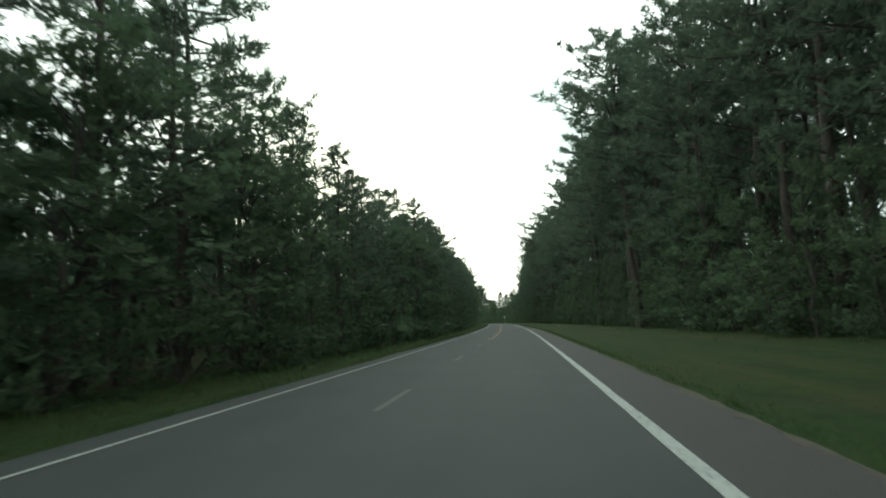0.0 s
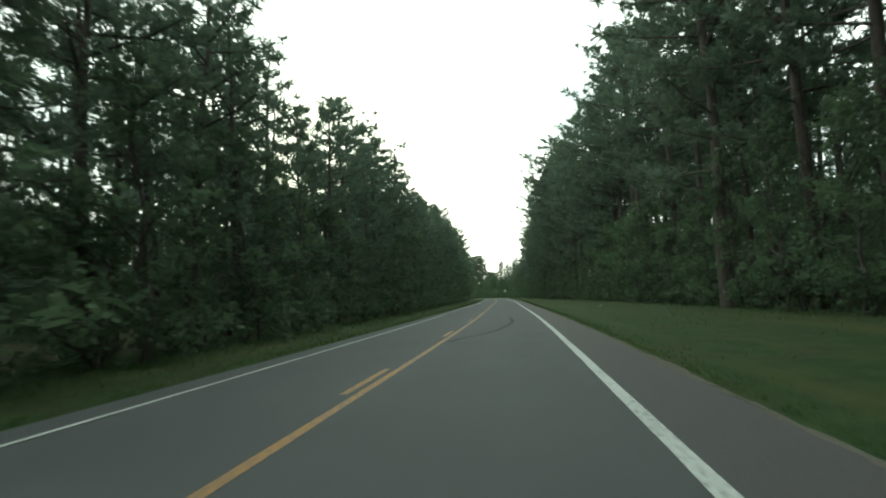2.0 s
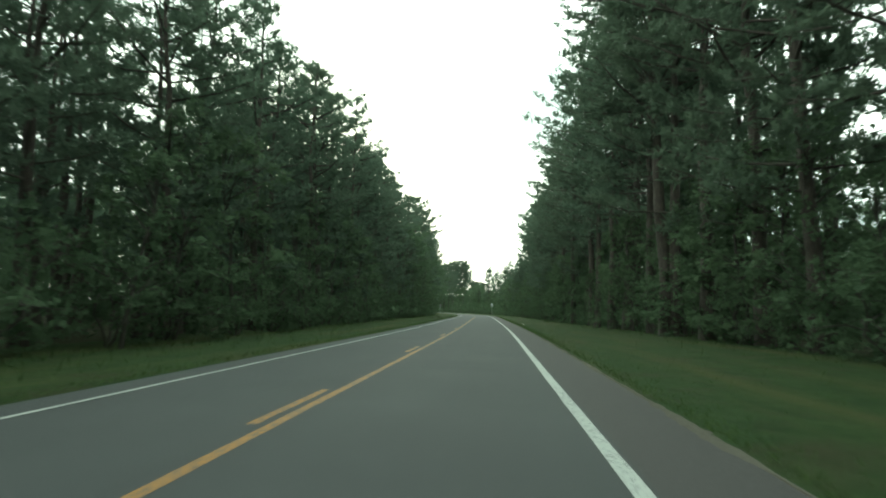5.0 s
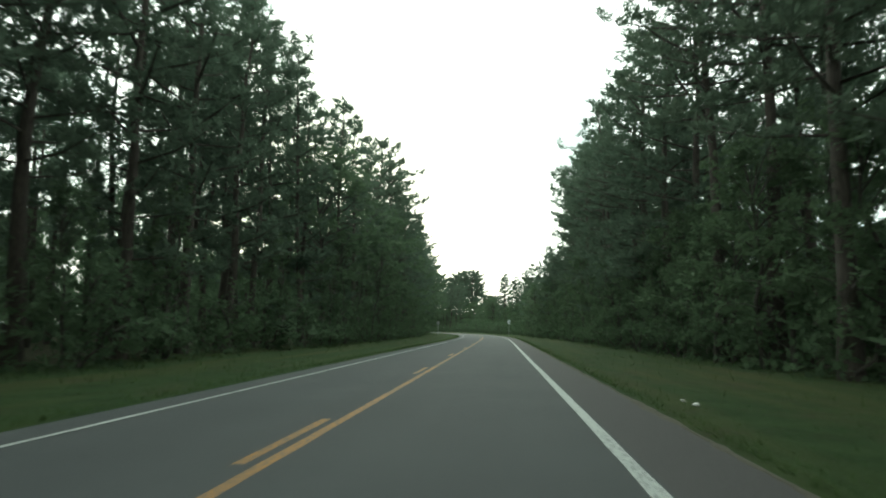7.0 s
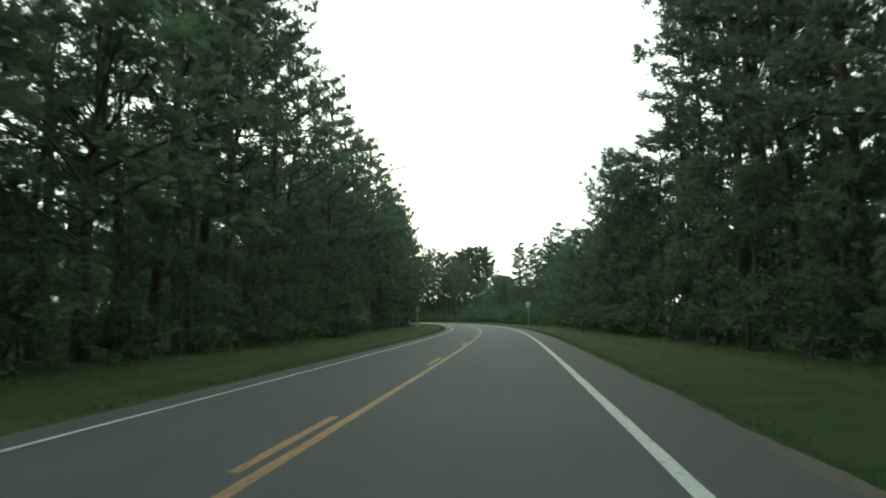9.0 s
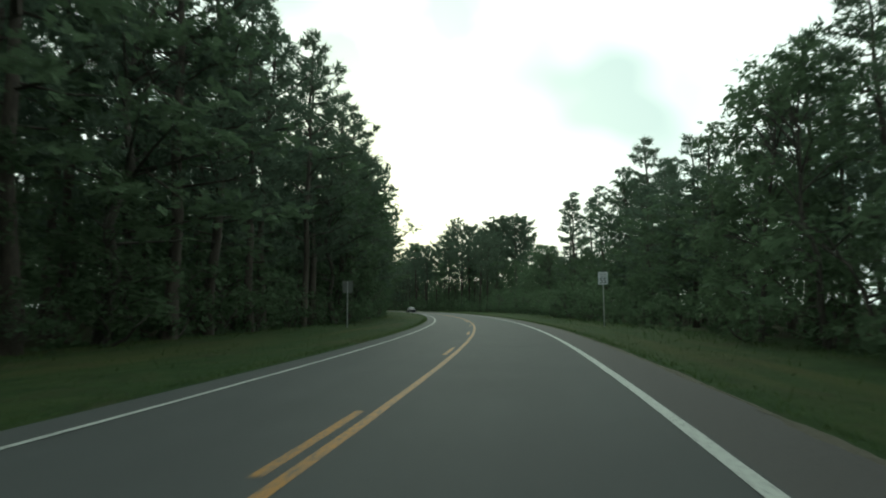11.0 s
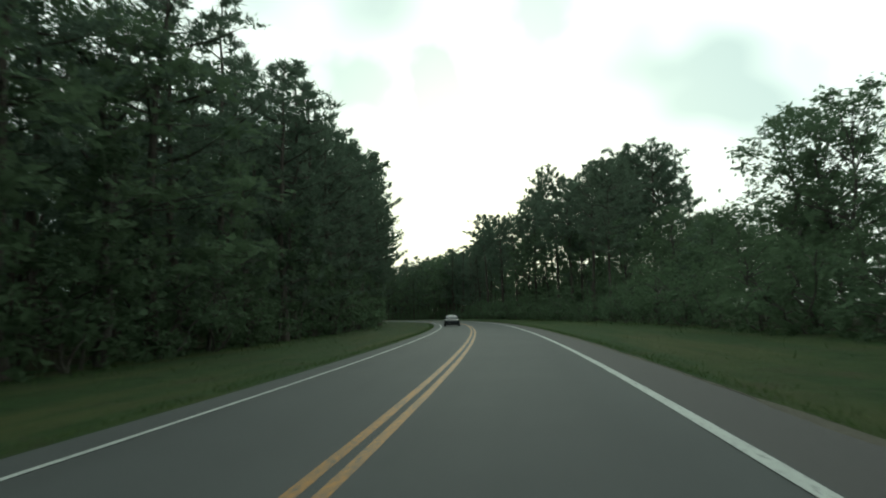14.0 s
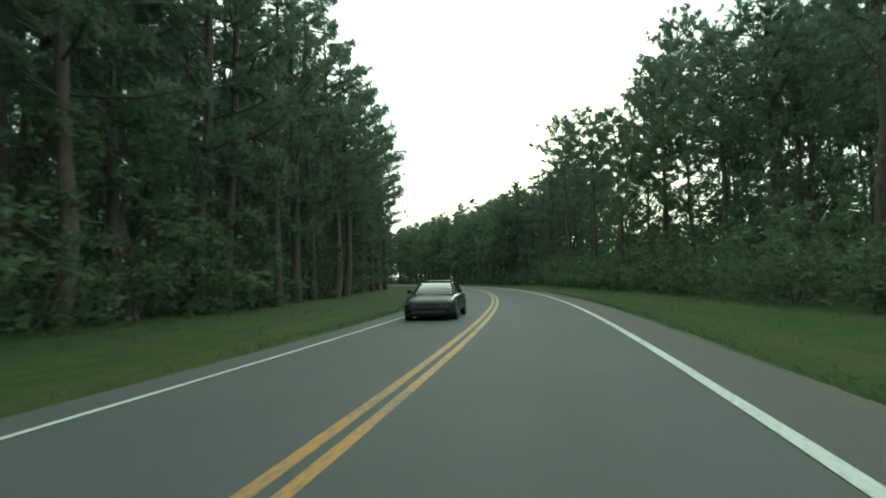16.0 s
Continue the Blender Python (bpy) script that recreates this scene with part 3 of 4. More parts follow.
def edge_growth(side):
    sign = 1 if side == "R" else -1
    wood = WOOD_R if side == "R" else WOOD_L
    s = -8.0
    while s < 630:
        w = wood(s) + (2.2 if side == "R" and 300 < s < 314 else 0.0)
        opening = side == "R" and 318 < s < 475
        plant(SHRUBS, s, sign * (w + rng.uniform(0.6, 1.5)), rng.uniform(1.8, 3.8), rng.uniform(0.9, 1.4))
        if opening:
            plant(SHRUBS, s + 1.5, sign * (w + rng.uniform(2.5, 8)), rng.uniform(2.0, 4.6), rng.uniform(0.9, 1.3))
        if (side == "L" and 296 < s < 314) or (side == "R" and 300 < s < 314):
            plant(VINES, s, sign * (w + rng.uniform(2.8, 3.8)), rng.uniform(6, 8.5), 1.25)
            s += rng.uniform(3.8, 5.2)
            continue
        if rng.uniform() < (0.25 if opening else 0.95 if s < 470 else 0.3):
            plant(VINES, s + rng.uniform(-1, 1), sign * (w + rng.uniform(0.6, 1.5) + 6 * opening), rng.uniform(5.0, 9.5) * (0.7 if opening else 1), rng.uniform(0.8, 1.2))
        if side == "R" and s < 230:
            plant(VINES, s + rng.uniform(1, 3), sign * (w + rng.uniform(2.0, 6.0)), rng.uniform(6, 11), rng.uniform(0.8, 1.1))
        if side == "R" and 88 < s < 225:
            plant(VINES, s + rng.uniform(-1.5, 1.5), w + rng.uniform(0.9, 1.8), rng.uniform(5.5, 8.5), rng.uniform(1.0, 1.3))
        s += rng.uniform(3.8, 5.2) * (1.0 if s < 470 else 1.6)


front_trees("L")
front_trees("R")
edge_growth("L")
edge_growth("R")

for s, lat, h in ((266.5, 11.0, 13.0), (270.3, 10.6, 13.8), (274.0, 11.2, 15.2), (277.0, 12.5, 14.6)):
    plant(EDGE_PINES, s, lat, h, 1.45)

# taller pines that stand over the front rows
for s, lat, h in ((58, 13.6, 30), (66, 14.6, 31), (83, 13.8, 31), (160, 12.5, 30), (171, 12.8, 29)):
    plant(TALL_PINES, s, lat, h, 1.45)
for s, lat, h in ((17, -11.5, 19.5), (24, -12.2, 20.5), (31, -11.5, 15.5), (68, -12.0, 17), (77, -11.8, 15.5), (101, -12.5, 20), (108, -11.5, 19), (182, -15, 23), (212, -16, 24.5), (244, -13.5, 24), (251, -12.5, 23.5), (258, -14.5, 23), (341, -14, 20.5), (349, -13, 19.5), (362, -14.5, 20), (246, 14.5, 25), (251, 13.2, 24), (255, 15.5, 25.5), (259, 13.5, 22.5)):
    plant(BARE_PINES, s, lat, h, 1.25)

# trees round the open bend: metres along, across, height
for s, lat, h in ((365.4, 20.3, 19.4), (367.8, 20.6, 18.6), (356.5, 20.0, 16.4), (350.5, 20.0, 17.2), (335.6, 20.0, 19.4)):
    plant(SPIRES, s, lat, h, 1.7)
for s, lat, h in ((322, 14.8, 11.2), (326, 18.5, 14), (330, 20, 15.8), (332.5, 20.4, 16.2), (339, 20.5, 16), (342.2, 20, 17.7), (345, 21.5, 17), (358, 25, 15)):
    plant(EDGE_PINES, s, lat, h, 1.5)
for s, lat, h in ((320, 19, 9), (326, 21, 10), (332, 22.5, 10), (339, 24, 11), (342.5, 20.5, 15.5), (346, 23, 9.5), (353, 24, 10), (360, 23.5, 9.5), (363, 20, 8.5), (368, 22, 9), (372, 20.5, 9), (378.6, 20, 12), (381.5, 20.5, 12.2), (384, 20.3, 12.8), (388, 22, 8.5), (351, 17.5, 8.0), (386, 24.5, 9.5), (394, 20.5, 8.8), (392, 25, 8), (336, 27, 11), (344, 28, 11.5), (351, 27.5, 11), (357, 28.5, 10.5), (364, 27.5, 10), (370, 27, 10.5), (376, 26, 10.5), (383, 28, 10), (390, 29, 9)):
    plant(OAKS, s, lat, h, 1.3)
for x, y, h in ((-30, 448, 27.4), (-32.5, 454, 28), (-37, 450.5, 26.2), (-41, 455, 24.5), (-45.4, 462, 27.4), (-49.2, 459.5, 28.6), (-53, 466, 26), (-40, 470, 27.5), (-47, 475, 28), (-34, 465, 27.5), (-57, 474, 25), (-64, 484, 24), (-72, 497, 24.5), (-79, 508, 26.5), (-85, 518, 25), (-92, 528, 23), (-101, 538, 22), (-19.5, 466, 17), (-24, 476, 18), (-27.5, 456, 25), (-35, 447, 27), (-29.5, 460, 28.5), (-23, 467, 17.5), (-21, 462, 17), (-17, 470, 17)):
    ob = plant(ROUND_PINES, 430, 28, h, 1.25 if x > -31 else 0.95)
    ob.location = (x, y, 0)
for x, y, h in ((-27, 442, 13), (-22, 438, 11), (-17, 440, 11.5), (-12, 434, 11), (-25, 450, 13), (-18, 448, 13), (-8, 438, 11), (-33, 443, 15), (-39, 447, 14), (-44, 455, 15), (-51, 456, 10), (-56, 463, 10.5), (-36, 459, 17), (-43, 467, 15), (-50, 470, 12), (-60, 472, 11), (-67, 482, 12), (-30, 462, 16), (-75, 494, 16), (-83, 506, 16)):
    ob = plant(OAKS, 420, 30, h, 1.35)
    ob.location = (x, y, 0)
for s, lat, h in ((429, 23, 21), (437, 21, 18)):
    plant(BARE_PINES, s, lat, h, 1.3)
for s, lat, h in ((441, 19, 15), (447, 17, 15), (423, 21, 12.5), (433, 19, 13.5), (413, 23, 12), (452, 15, 14), (406, 24, 10.5), (400, 26, 10), (394, 27, 10)):
    plant(OAKS, s, lat, h, 1.15)

for i in range(14):
    plant(OAKS, 505 + 7 * i, rng.uniform(10, 15), rng.uniform(13, 18), 1.15)
    plant(OAKS, 406 + 5.5 * i, rng.uniform(20, 31), rng.uniform(6, 9), 1.4)

# ---- the depth of the woods, where single trees cannot be counted ----
MID = [pine_arrays(20, lo, 2.9, 16, 3, sd, "cone", 1.6, 0, True, 7) for lo, sd in ((0.26, 101), (0.44, 102), (0.2, 103))]
DEEP = [pine_arrays(20, lo, 3.0, 12, 2, sd, "cone", 2.2, 0, False, 6) for lo, sd in ((0.28, 111), (0.46, 112), (0.22, 113))]


def woods_depth(name, side):
    sign = 1 if side == "R" else -1
    wood = FRONT_R if side == "R" else WOOD_L
    tall = TALL_R if side == "R" else TALL_L
    tw, nl = [], []
    s = -20.0
    while s < 640:
        opening = side == "R" and 316 < s < 408
        for lo, hi, kinds, odds in ((3.8, 6.0, MID, 1.0), (6.4, 9.0, MID, 0.75), (9, 13, DEEP, 0.75), (13.5, 18, DEEP, 0.6), (19, 26, DEEP, 0.55), (26, 33, DEEP, 0.9)):
            if side == "R":
                odds *= 0.12 if 316 < s < 490 and lo > 5 else 0.2 if 405 < s < 490 else 1.3 if s < 70 else 0.88 if s < 230 else 0.62
            if (side == "L" and (s > 290 or s < 55)) or (side == "R" and (228 < s < 312 or s > 490)):
                odds = 0.91 if side == "L" and 290 < s < 400 else 0.97
            elif side == "L":
                odds *= 1.05 if s < 150 else 1.35 if s < 225 else 0.85
            if lo == 26 and not (side == "L" and s > 290):
                continue
            if rng.uniform() > odds:
                continue
            (wv, wf), (nv, nf) = kinds[int(rng.integers(3))]
            h = tall(s) * rng.uniform(0.86, 1.04) * (1.1 if side == "L" and s > 400 else (0.92 if s < 70 else 0.8) if side == "R" and s < 230 else (0.95 if s < 225 else 0.82) if side == "L" and 150 < s < 290 else 1.0)
            if opening or (side == "R" and 405 < s < 426):
                h = rng.uniform(7.5, 10)
            a, k = rng.uniform(0, 6.283), h / 20
            g = k * rng.uniform(1.0, 1.25) * (20 / h) ** 0.5
            turn = np.array([[math.cos(a) * g, -math.sin(a) * g, 0], [math.sin(a) * g, math.cos(a) * g, 0], [0, 0, k]])
            at = on_road(s + rng.uniform(-2.2, 2.2), sign * (wood(s) + rng.uniform(lo, hi) + (9 if opening else 0)))
            tw.append((wv @ turn.T + at, wf))
            nl.append((nv @ turn.T + at, nf))
        s += rng.uniform(3.8, 4.8) * (1.0 if s < 470 or side == "R" else 1.35)
    v, f = join(nl)
    ob = tagged(fast_mesh(name + "_crowns", v, f, DEEP_NEEDLES), "dark green crowns deep in the roadside woods", "woods", kind="stuff")
    v, f = join(tw)
    ob = tagged(fast_mesh(name + "_trunks", v, f, BARK, True), "grey-brown trunks deep in the roadside woods", "woods", kind="stuff")


woods_depth("woods_left", "L")
woods_depth("woods_right", "R")

for name, sign, wood in (("undergrowth_left", -1, WOOD_L), ("undergrowth_right", 1, FRONT_R)):
    n = 32000
    s = rng.uniform(-20, 650, n)
    depth = rng.uniform(0.0, 1.0, n) ** 1.2 * 27
    s[:9000], depth[:9000] = rng.uniform(-20, 316 if sign > 0 else 500, 9000), rng.uniform(18, 52, 9000)
    if sign > 0:
        s[:2000] = rng.uniform(450, 640, 2000)
    w = np.array([wood(v) for v in s]) + (0.8 if sign > 0 else 1.2)
    hill = np.array([noise.noise(Vector((a * 0.11, b * 0.16, sign * 3.1))) for a, b in zip(s, depth)])
    top = 1.2 + (8.0 + 4.0 * hill) * np.clip(depth / 3.5, 0, 1)
    top[:9000] *= 1.2
    if sign < 0:
        top *= np.where(s > 300, 1.3, np.where(s > 170, 1.18, 1.0))
    if sign > 0:
        top *= np.where((s > 395) & (s < 540), 0.85, 1.0)
    z = rng.uniform(0, 1, n) * np.maximum(top, 0.6)
    c = on_road(s, sign * (w + depth)) + np.stack([0 * z, 0 * z, z], -1)
    d = unit(rng.normal(size=(n, 3)) + [0, 0, 0.3])
    size = rng.uniform(0.3, 0.5, n) + 0.022 * depth
    size[:9000] = rng.uniform(1.5, 2.3, 9000)
    k = (depth > 5) & (rng.uniform(0, 1, n) < 0.36)
    k[:9000] = True
    upright = np.tile([0, 0, 1.0], (k.sum(), 1))
    v, f = join([shards(c[k] * [1, 1, 0.92], upright, size[k] * 0.85, rng, 8, 0.9), leaves(c[~k], d[~k], size[~k] * 0.9, size[~k] * 0.65, rng)])
    tagged(fast_mesh(name, v, f, BRUSH), "dense dark undergrowth between the trunks of the woods", "undergrowth", kind="stuff")

# ---- the closed foot of the woods: low brush, saplings and creepers down to the grass ----
for name, sign, wood in (("edge_brush_left", -1, WOOD_L), ("edge_brush_right", 1, WOOD_R)):
    n = 7200
    s = rng.uniform(-14, 560, n)
    back = rng.uniform(0.0, 1.0, n) ** 1.3 * 3.2
    rise = np.array([noise.noise(Vector((v * 0.16, sign * 5.7, 0.4))) for v in s])
    top = np.maximum(0.7, 1.3 + 1.4 * rise + 1.5 * back)
    z = 0.1 + rng.uniform(0, 1, n) ** 0.9 * top
    w = np.array([wood(v) for v in s]) + 0.5 + 0.35 * rise
    c = on_road(s, sign * (w + back + 0.12 * z)) + np.stack([0 * z, 0 * z, z], -1)
    v, f = shards(c, np.tile([0, 0, 1.0], (n, 1)), rng.uniform(0.26, 0.5, n), rng, 7, 0.9)
    tagged(fast_mesh(name, v, f, BRUSH), "dark green brush and creepers closing the foot of the woods", "undergrowth", kind="stuff")

# ---- ragged grass along the asphalt and taller weeds at the wood's edge ----
for name, sign, edge, wood in (("grass_left", -1, -EDGE_L, WOOD_L), ("grass_right", 1, EDGE_R, WOOD_R)):
    n = 42000
    s = rng.uniform(-6, 450, n)
    w = np.array([wood(v) for v in s])
    pick = rng.uniform(0, 1, n)
    lat = np.where(pick < 0.45, edge + 0.12 + rng.exponential(0.22, n), np.where(pick < 0.75, w + 0.9 - rng.exponential(0.8, n), edge + 0.2 + (w - edge) * rng.uniform(0, 1, n)))
    lat = np.maximum(lat, edge + 0.08)
    hgt = np.where((pick >= 0.45) & (pick < 0.75), rng.uniform(0.08, 0.3, n), rng.uniform(0.03, 0.08, n))
    c = on_road(s, sign * lat) + [0, 0, 0.0]
    d = unit(rng.normal(0, 0.45, (n, 3)) + [0, 0, 1.0])
    v, f = blades(c, d, hgt + 0.06, 0.02 + hgt * 0.09, rng)
    tagged(fast_mesh(name, v, f, BLADES), "uneven green grass and weeds along the verge", "grass", kind="stuff")


# ---- small marks on and beside the asphalt ----
RUBBER = soil("tyre_rubber_mark", [(0.3, (0.056, 0.057, 0.057)), (0.6, (0.082, 0.083, 0.082))], 9.0)
mark = knots([(68, 0.25), (69, 0.4), (70, 0.72), (71.5, 1.2), (73.4, 1.6), (76.8, 2.0), (80, 2.17), (83, 2.15), (86, 2.05)])
ob = strip("tyre_mark", np.arange(68, 86, 0.5), lambda s: [mark(s) - 0.09, mark(s) + 0.09], lambda s: [0.003, 0.003], RUBBER)
tagged(ob, "dark curved tyre mark across the asphalt lane", "tyre mark", kind="structure")

pv, pf, at = [], [], 0
for i in range(110):
    s, lat = rng.uniform(8, 130) if i < 70 else rng.uniform(130, 420), 4.98 + rng.normal(0, 0.07)
    n = 9
    ang = np.linspace(0, 2 * np.pi, n, endpoint=False)
    ra, rb = rng.uniform(0.06, 0.3) * (1 if i < 70 else 0.6), rng.uniform(0.02, 0.07)
    k = rng.uniform(0.65, 1.2, n)
    ring = on_road(s + np.cos(ang) * ra * k, lat + np.sin(ang) * rb * k, 0.004)
    pv.append(np.concatenate([ring, on_road(np.array([s]), np.array([lat]), 0.014)]))
    pf += [[at + j, at + (j + 1) % n, at + n] for j in range(n)]
    at += n + 1
tagged(mesh_ob("sand_patches", np.concatenate(pv), pf, SAND, True), "pale sand washed onto the asphalt's broken edge", "sand", kind="stuff")

def sand_lats(s):
    w = 0.05 + 0.16 * wob(s, 31, 0.45) + 0.08 * wob(s, 32, 1.9) + 0.08 * wob(s, 34, 6.1)
    e = EDGE_R - 0.01 + 0.04 * wob(s, 33, 0.9)
    w = max(w, 0.006)
    return [e - w, e, e + 0.5 * w + 0.03]


ob = strip("sand_edge", np.arange(-6, 440, 0.2), sand_lats, lambda s: [-0.014, 0.006, 0.002], SAND)
tagged(ob, "thin ragged line of pale sand along the asphalt's edge", "sand", kind="stuff")

PAPER = plain("crumpled_paper", (0.6, 0.6, 0.58), 0.8)
for s, lat, size in ((101.6, 9.84, 0.07), (185.9, 5.89, 0.06), (186.5, 5.84, 0.045), (102.9, -5.93, 0.05)):
    bm = bmesh.new()
    bmesh.ops.create_icosphere(bm, subdivisions=2, radius=size)
    for v in bm.verts:
        v.co *= 1 + 0.45 * noise.noise(v.co * 14 + Vector((s, 0, 0)))
        v.co.z *= 0.5
    me = bpy.data.meshes.new("paper_scrap")
    bm.to_mesh(me)
    bm.free()
    me.materials.append(PAPER)
    ob = new("paper_scrap", me)
    ob.location = Vector(on_road(s, lat)) + Vector((0, 0, 0.06))
    tagged(ob, "crumpled white paper scrap lying in the grass", "litter", "paper scraps")


# ---- road signs ----
STEEL = plain("galvanised_steel", (0.33, 0.34, 0.34), 0.5, 0.7)
SIGN_WHITE = plain("sign_white", (0.44, 0.47, 0.49), 0.45, 0.0, 0.04)
SIGN_BLACK = plain("sign_black", (0.015, 0.015, 0.015), 0.5)
SIGN_GREY = plain("faded_sign_lettering", (0.27, 0.28, 0.30), 0.5)
SIGN_BACK = plain("sign_back_aluminium", (0.14, 0.15, 0.14), 0.55, 0.5)


def box(bm, x0, x1, y0, y1, z0, z1, bevel=0.0):
    g = bmesh.ops.create_cube(bm, size=1.0)["verts"]
    for v in g:
        v.co = Vector(((x0 + x1) / 2 + v.co.x * (x1 - x0), (y0 + y1) / 2 + v.co.y * (y1 - y0), (z0 + z1) / 2 + v.co.z * (z1 - z0)))
    if bevel:
        edges = list({e for v in g for e in v.link_edges})
        bmesh.ops.bevel(bm, geom=edges, offset=bevel, segments=2, affect="EDGES")


def plate_mesh(w, h, z, y0, y1, radius=0.05):
    bm = bmesh.new()
    pts = []
    for cx, cz, a0 in ((w / 2 - radius, h / 2 - radius, 0), (-w / 2 + radius, h / 2 - radius, 90), (-w / 2 + radius, -h / 2 + radius, 180), (w / 2 - radius, -h / 2 + radius, 270)):
        for a in (0, 30, 60, 90):
            pts.append((cx + radius * math.cos(radians(a0 + a)), cz + radius * math.sin(radians(a0 + a))))
    front = [bm.verts.new((x, y0, z + q)) for x, q in pts]
    back = [bm.verts.new((x, y1, z + q)) for x, q in pts]
    bm.faces.new(front[::-1])
    bm.faces.new(back)
    n = len(pts)
    for i in range(n):
        bm.faces.new((front[i], front[(i + 1) % n], back[(i + 1) % n], back[i]))
    bmesh.ops.recalc_face_normals(bm, faces=bm.faces)
    return bm


def post_mesh(top):
    bm = bmesh.new()
    box(bm, -0.020, 0.020, 0.0, 0.006, -0.1, top)
    box(bm, -0.025, -0.020, -0.03, 0.006, -0.1, top)
    box(bm, 0.020, 0.025, -0.03, 0.006, -0.1, top)
    box(bm, -0.038, -0.025, -0.03, -0.024, -0.1, top)
    box(bm, 0.025, 0.038, -0.03, -0.024, -0.1, top)
    return bm


def road_sign(label, s, lat, z, w, h, turn, written):
    root = tagged(new("road_sign"), label, "road sign")
    x, y, _ = on_road(s, lat)
    root.matrix_basis = pose(x, y, 0, 0, 0, turn)
    part("post", post_mesh(z + h / 2 - 0.03), STEEL, root, "galvanised steel channel post")
    pl = part("plate", plate_mesh(w, h, z, -0.038, -0.034), SIGN_WHITE if written else SIGN_BACK, root, "white reflective plate" if written else "bare metal back of the plate")
    for dz in (-h * 0.3, h * 0.3):
        bm = bmesh.new()
        bmesh.ops.create_cone(bm, cap_ends=True, segments=10, radius1=0.014, radius2=0.012, depth=0.02, matrix=Matrix.Translation((0, -0.04, z + dz)) @ Matrix.Rotation(radians(90), 4, "X"))
        part("bolt", bm, STEEL, root)
    if written:
        t, m = 0.018, 0.022
        bm = bmesh.new()
        for x0, x1, z0, z1 in ((-w / 2 + m, w / 2 - m, h / 2 - m - t, h / 2 - m), (-w / 2 + m, w / 2 - m, -h / 2 + m, -h / 2 + m + t), (-w / 2 + m, -w / 2 + m + t, -h / 2 + m + t, h / 2 - m - t), (w / 2 - m - t, w / 2 - m, -h / 2 + m + t, h / 2 - m - t)):
            box(bm, x0, x1, -0.0415, -0.0385, z + z0, z + z1)
        part("border", bm, SIGN_GREY, pl, "thin dark border line")
        for cz, half in ((0.29, 0.27), (0.12, 0.2)):
            bm = bmesh.new()
            box(bm, -half * w / 0.76, half * w / 0.76, -0.0415, -0.0385, z + (cz - 0.045) * h / 0.91, z + (cz + 0.045) * h / 0.91)
            part("lettering_bar", bm, SIGN_GREY, pl, "dark line of lettering too blurred to read")
        for word, cz, size, wide in (("55", -0.19, 0.43, 0.92),):
            cu = bpy.data.curves.new("writing", "FONT")
            cu.body, cu.size, cu.align_x, cu.align_y, cu.extrude = word, size * h / 0.91 * 1.25, "CENTER", "CENTER", 0.0015
            cu.offset = 0.006 if len(word) == 2 else 0.003
            tmp = bpy.data.objects.new("writing", cu)
            scene.collection.objects.link(tmp)
            me = bpy.data.meshes.new_from_object(tmp.evaluated_get(bpy.context.evaluated_depsgraph_get()))
            bpy.data.objects.remove(tmp)
            bpy.data.curves.remove(cu)
            me.materials.clear()
            me.materials.append(SIGN_BLACK)
            ob = new("writing", me)
            ob.parent = pl
            ob.matrix_basis = Matrix.Translation((0, -0.041, z + cz * h / 0.91)) @ Matrix.Rotation(radians(90), 4, "X") @ Matrix.Diagonal((wide, 1, 1, 1))
            tagged(ob, "black lettering")
    return root


road_sign("white rectangular speed limit sign on a steel post", 312.5, 8.5, 3.18, 0.64, 0.83, heading(312.5) - 3, True)
road_sign("road sign seen from its grey metal back on a post", 310.4, -8.05, 2.65, 0.66, 0.76, heading(310.4) + 180, False)


# ---- the oncoming car ----
def gloss(name, colour, rough, metal=0.0, coat=0.0):
    m, nt, p = mat(name)
    dust = noise_of(nt, 7.0, 4.0)
    nt.links.new(ramp(nt, dust, [(0.35, colour), (0.8, tuple(c * 1.3 + 0.004 for c in colour))]), p.inputs["Base Color"])
    nt.links.new(ramp(nt, dust, [(0.3, (rough,) * 3), (0.8, (rough + 0.08,) * 3)]), p.inputs["Roughness"])
    p.inputs["Metallic"].default_value, p.inputs["Coat Weight"].default_value = metal, coat
    p.inputs["Coat Roughness"].default_value = 0.05
    p.inputs["Specular IOR Level"].default_value = 0.5 if coat else 0.2
    return m


CAR_PAINT = gloss("dark_car_paint", (0.007, 0.009, 0.014), 0.3, 0.0, 0.0)
CAR_GLASS = gloss("tinted_car_glass", (0.02, 0.025, 0.026), 0.04, 0.0, 1.0)
CAR_LAMP = gloss("headlamp_lens", (0.06, 0.065, 0.07), 0.1, 0.2, 0.6)
CAR_BLACK = plain("black_plastic", (0.012, 0.012, 0.012), 0.6)
CAR_RED = gloss("rear_lamp_lens", (0.18, 0.01, 0.01), 0.1, 0.0, 1.0)
CAR_TYRE = plain("tyre_rubber", (0.018, 0.018, 0.018), 0.85)
CAR_RIM = gloss("wheel_alloy", (0.35, 0.36, 0.37), 0.3, 0.9)


def loft(sections):
    """A skin over rows of points, closed at both ends."""
    bm = bmesh.new()
    rows = [[bm.verts.new(p) for p in sec] for sec in sections]
    n = len(rows[0])
    for a, b in zip(rows, rows[1:]):
        for i in range(n):
            bm.faces.new((a[i], a[(i + 1) % n], b[(i + 1) % n], b[i]))
    bm.faces.new(rows[0][::-1])
    bm.faces.new(rows[-1])
    bmesh.ops.recalc_face_normals(bm, faces=bm.faces)
    for f in bm.faces:
        f.smooth = True
    return bm


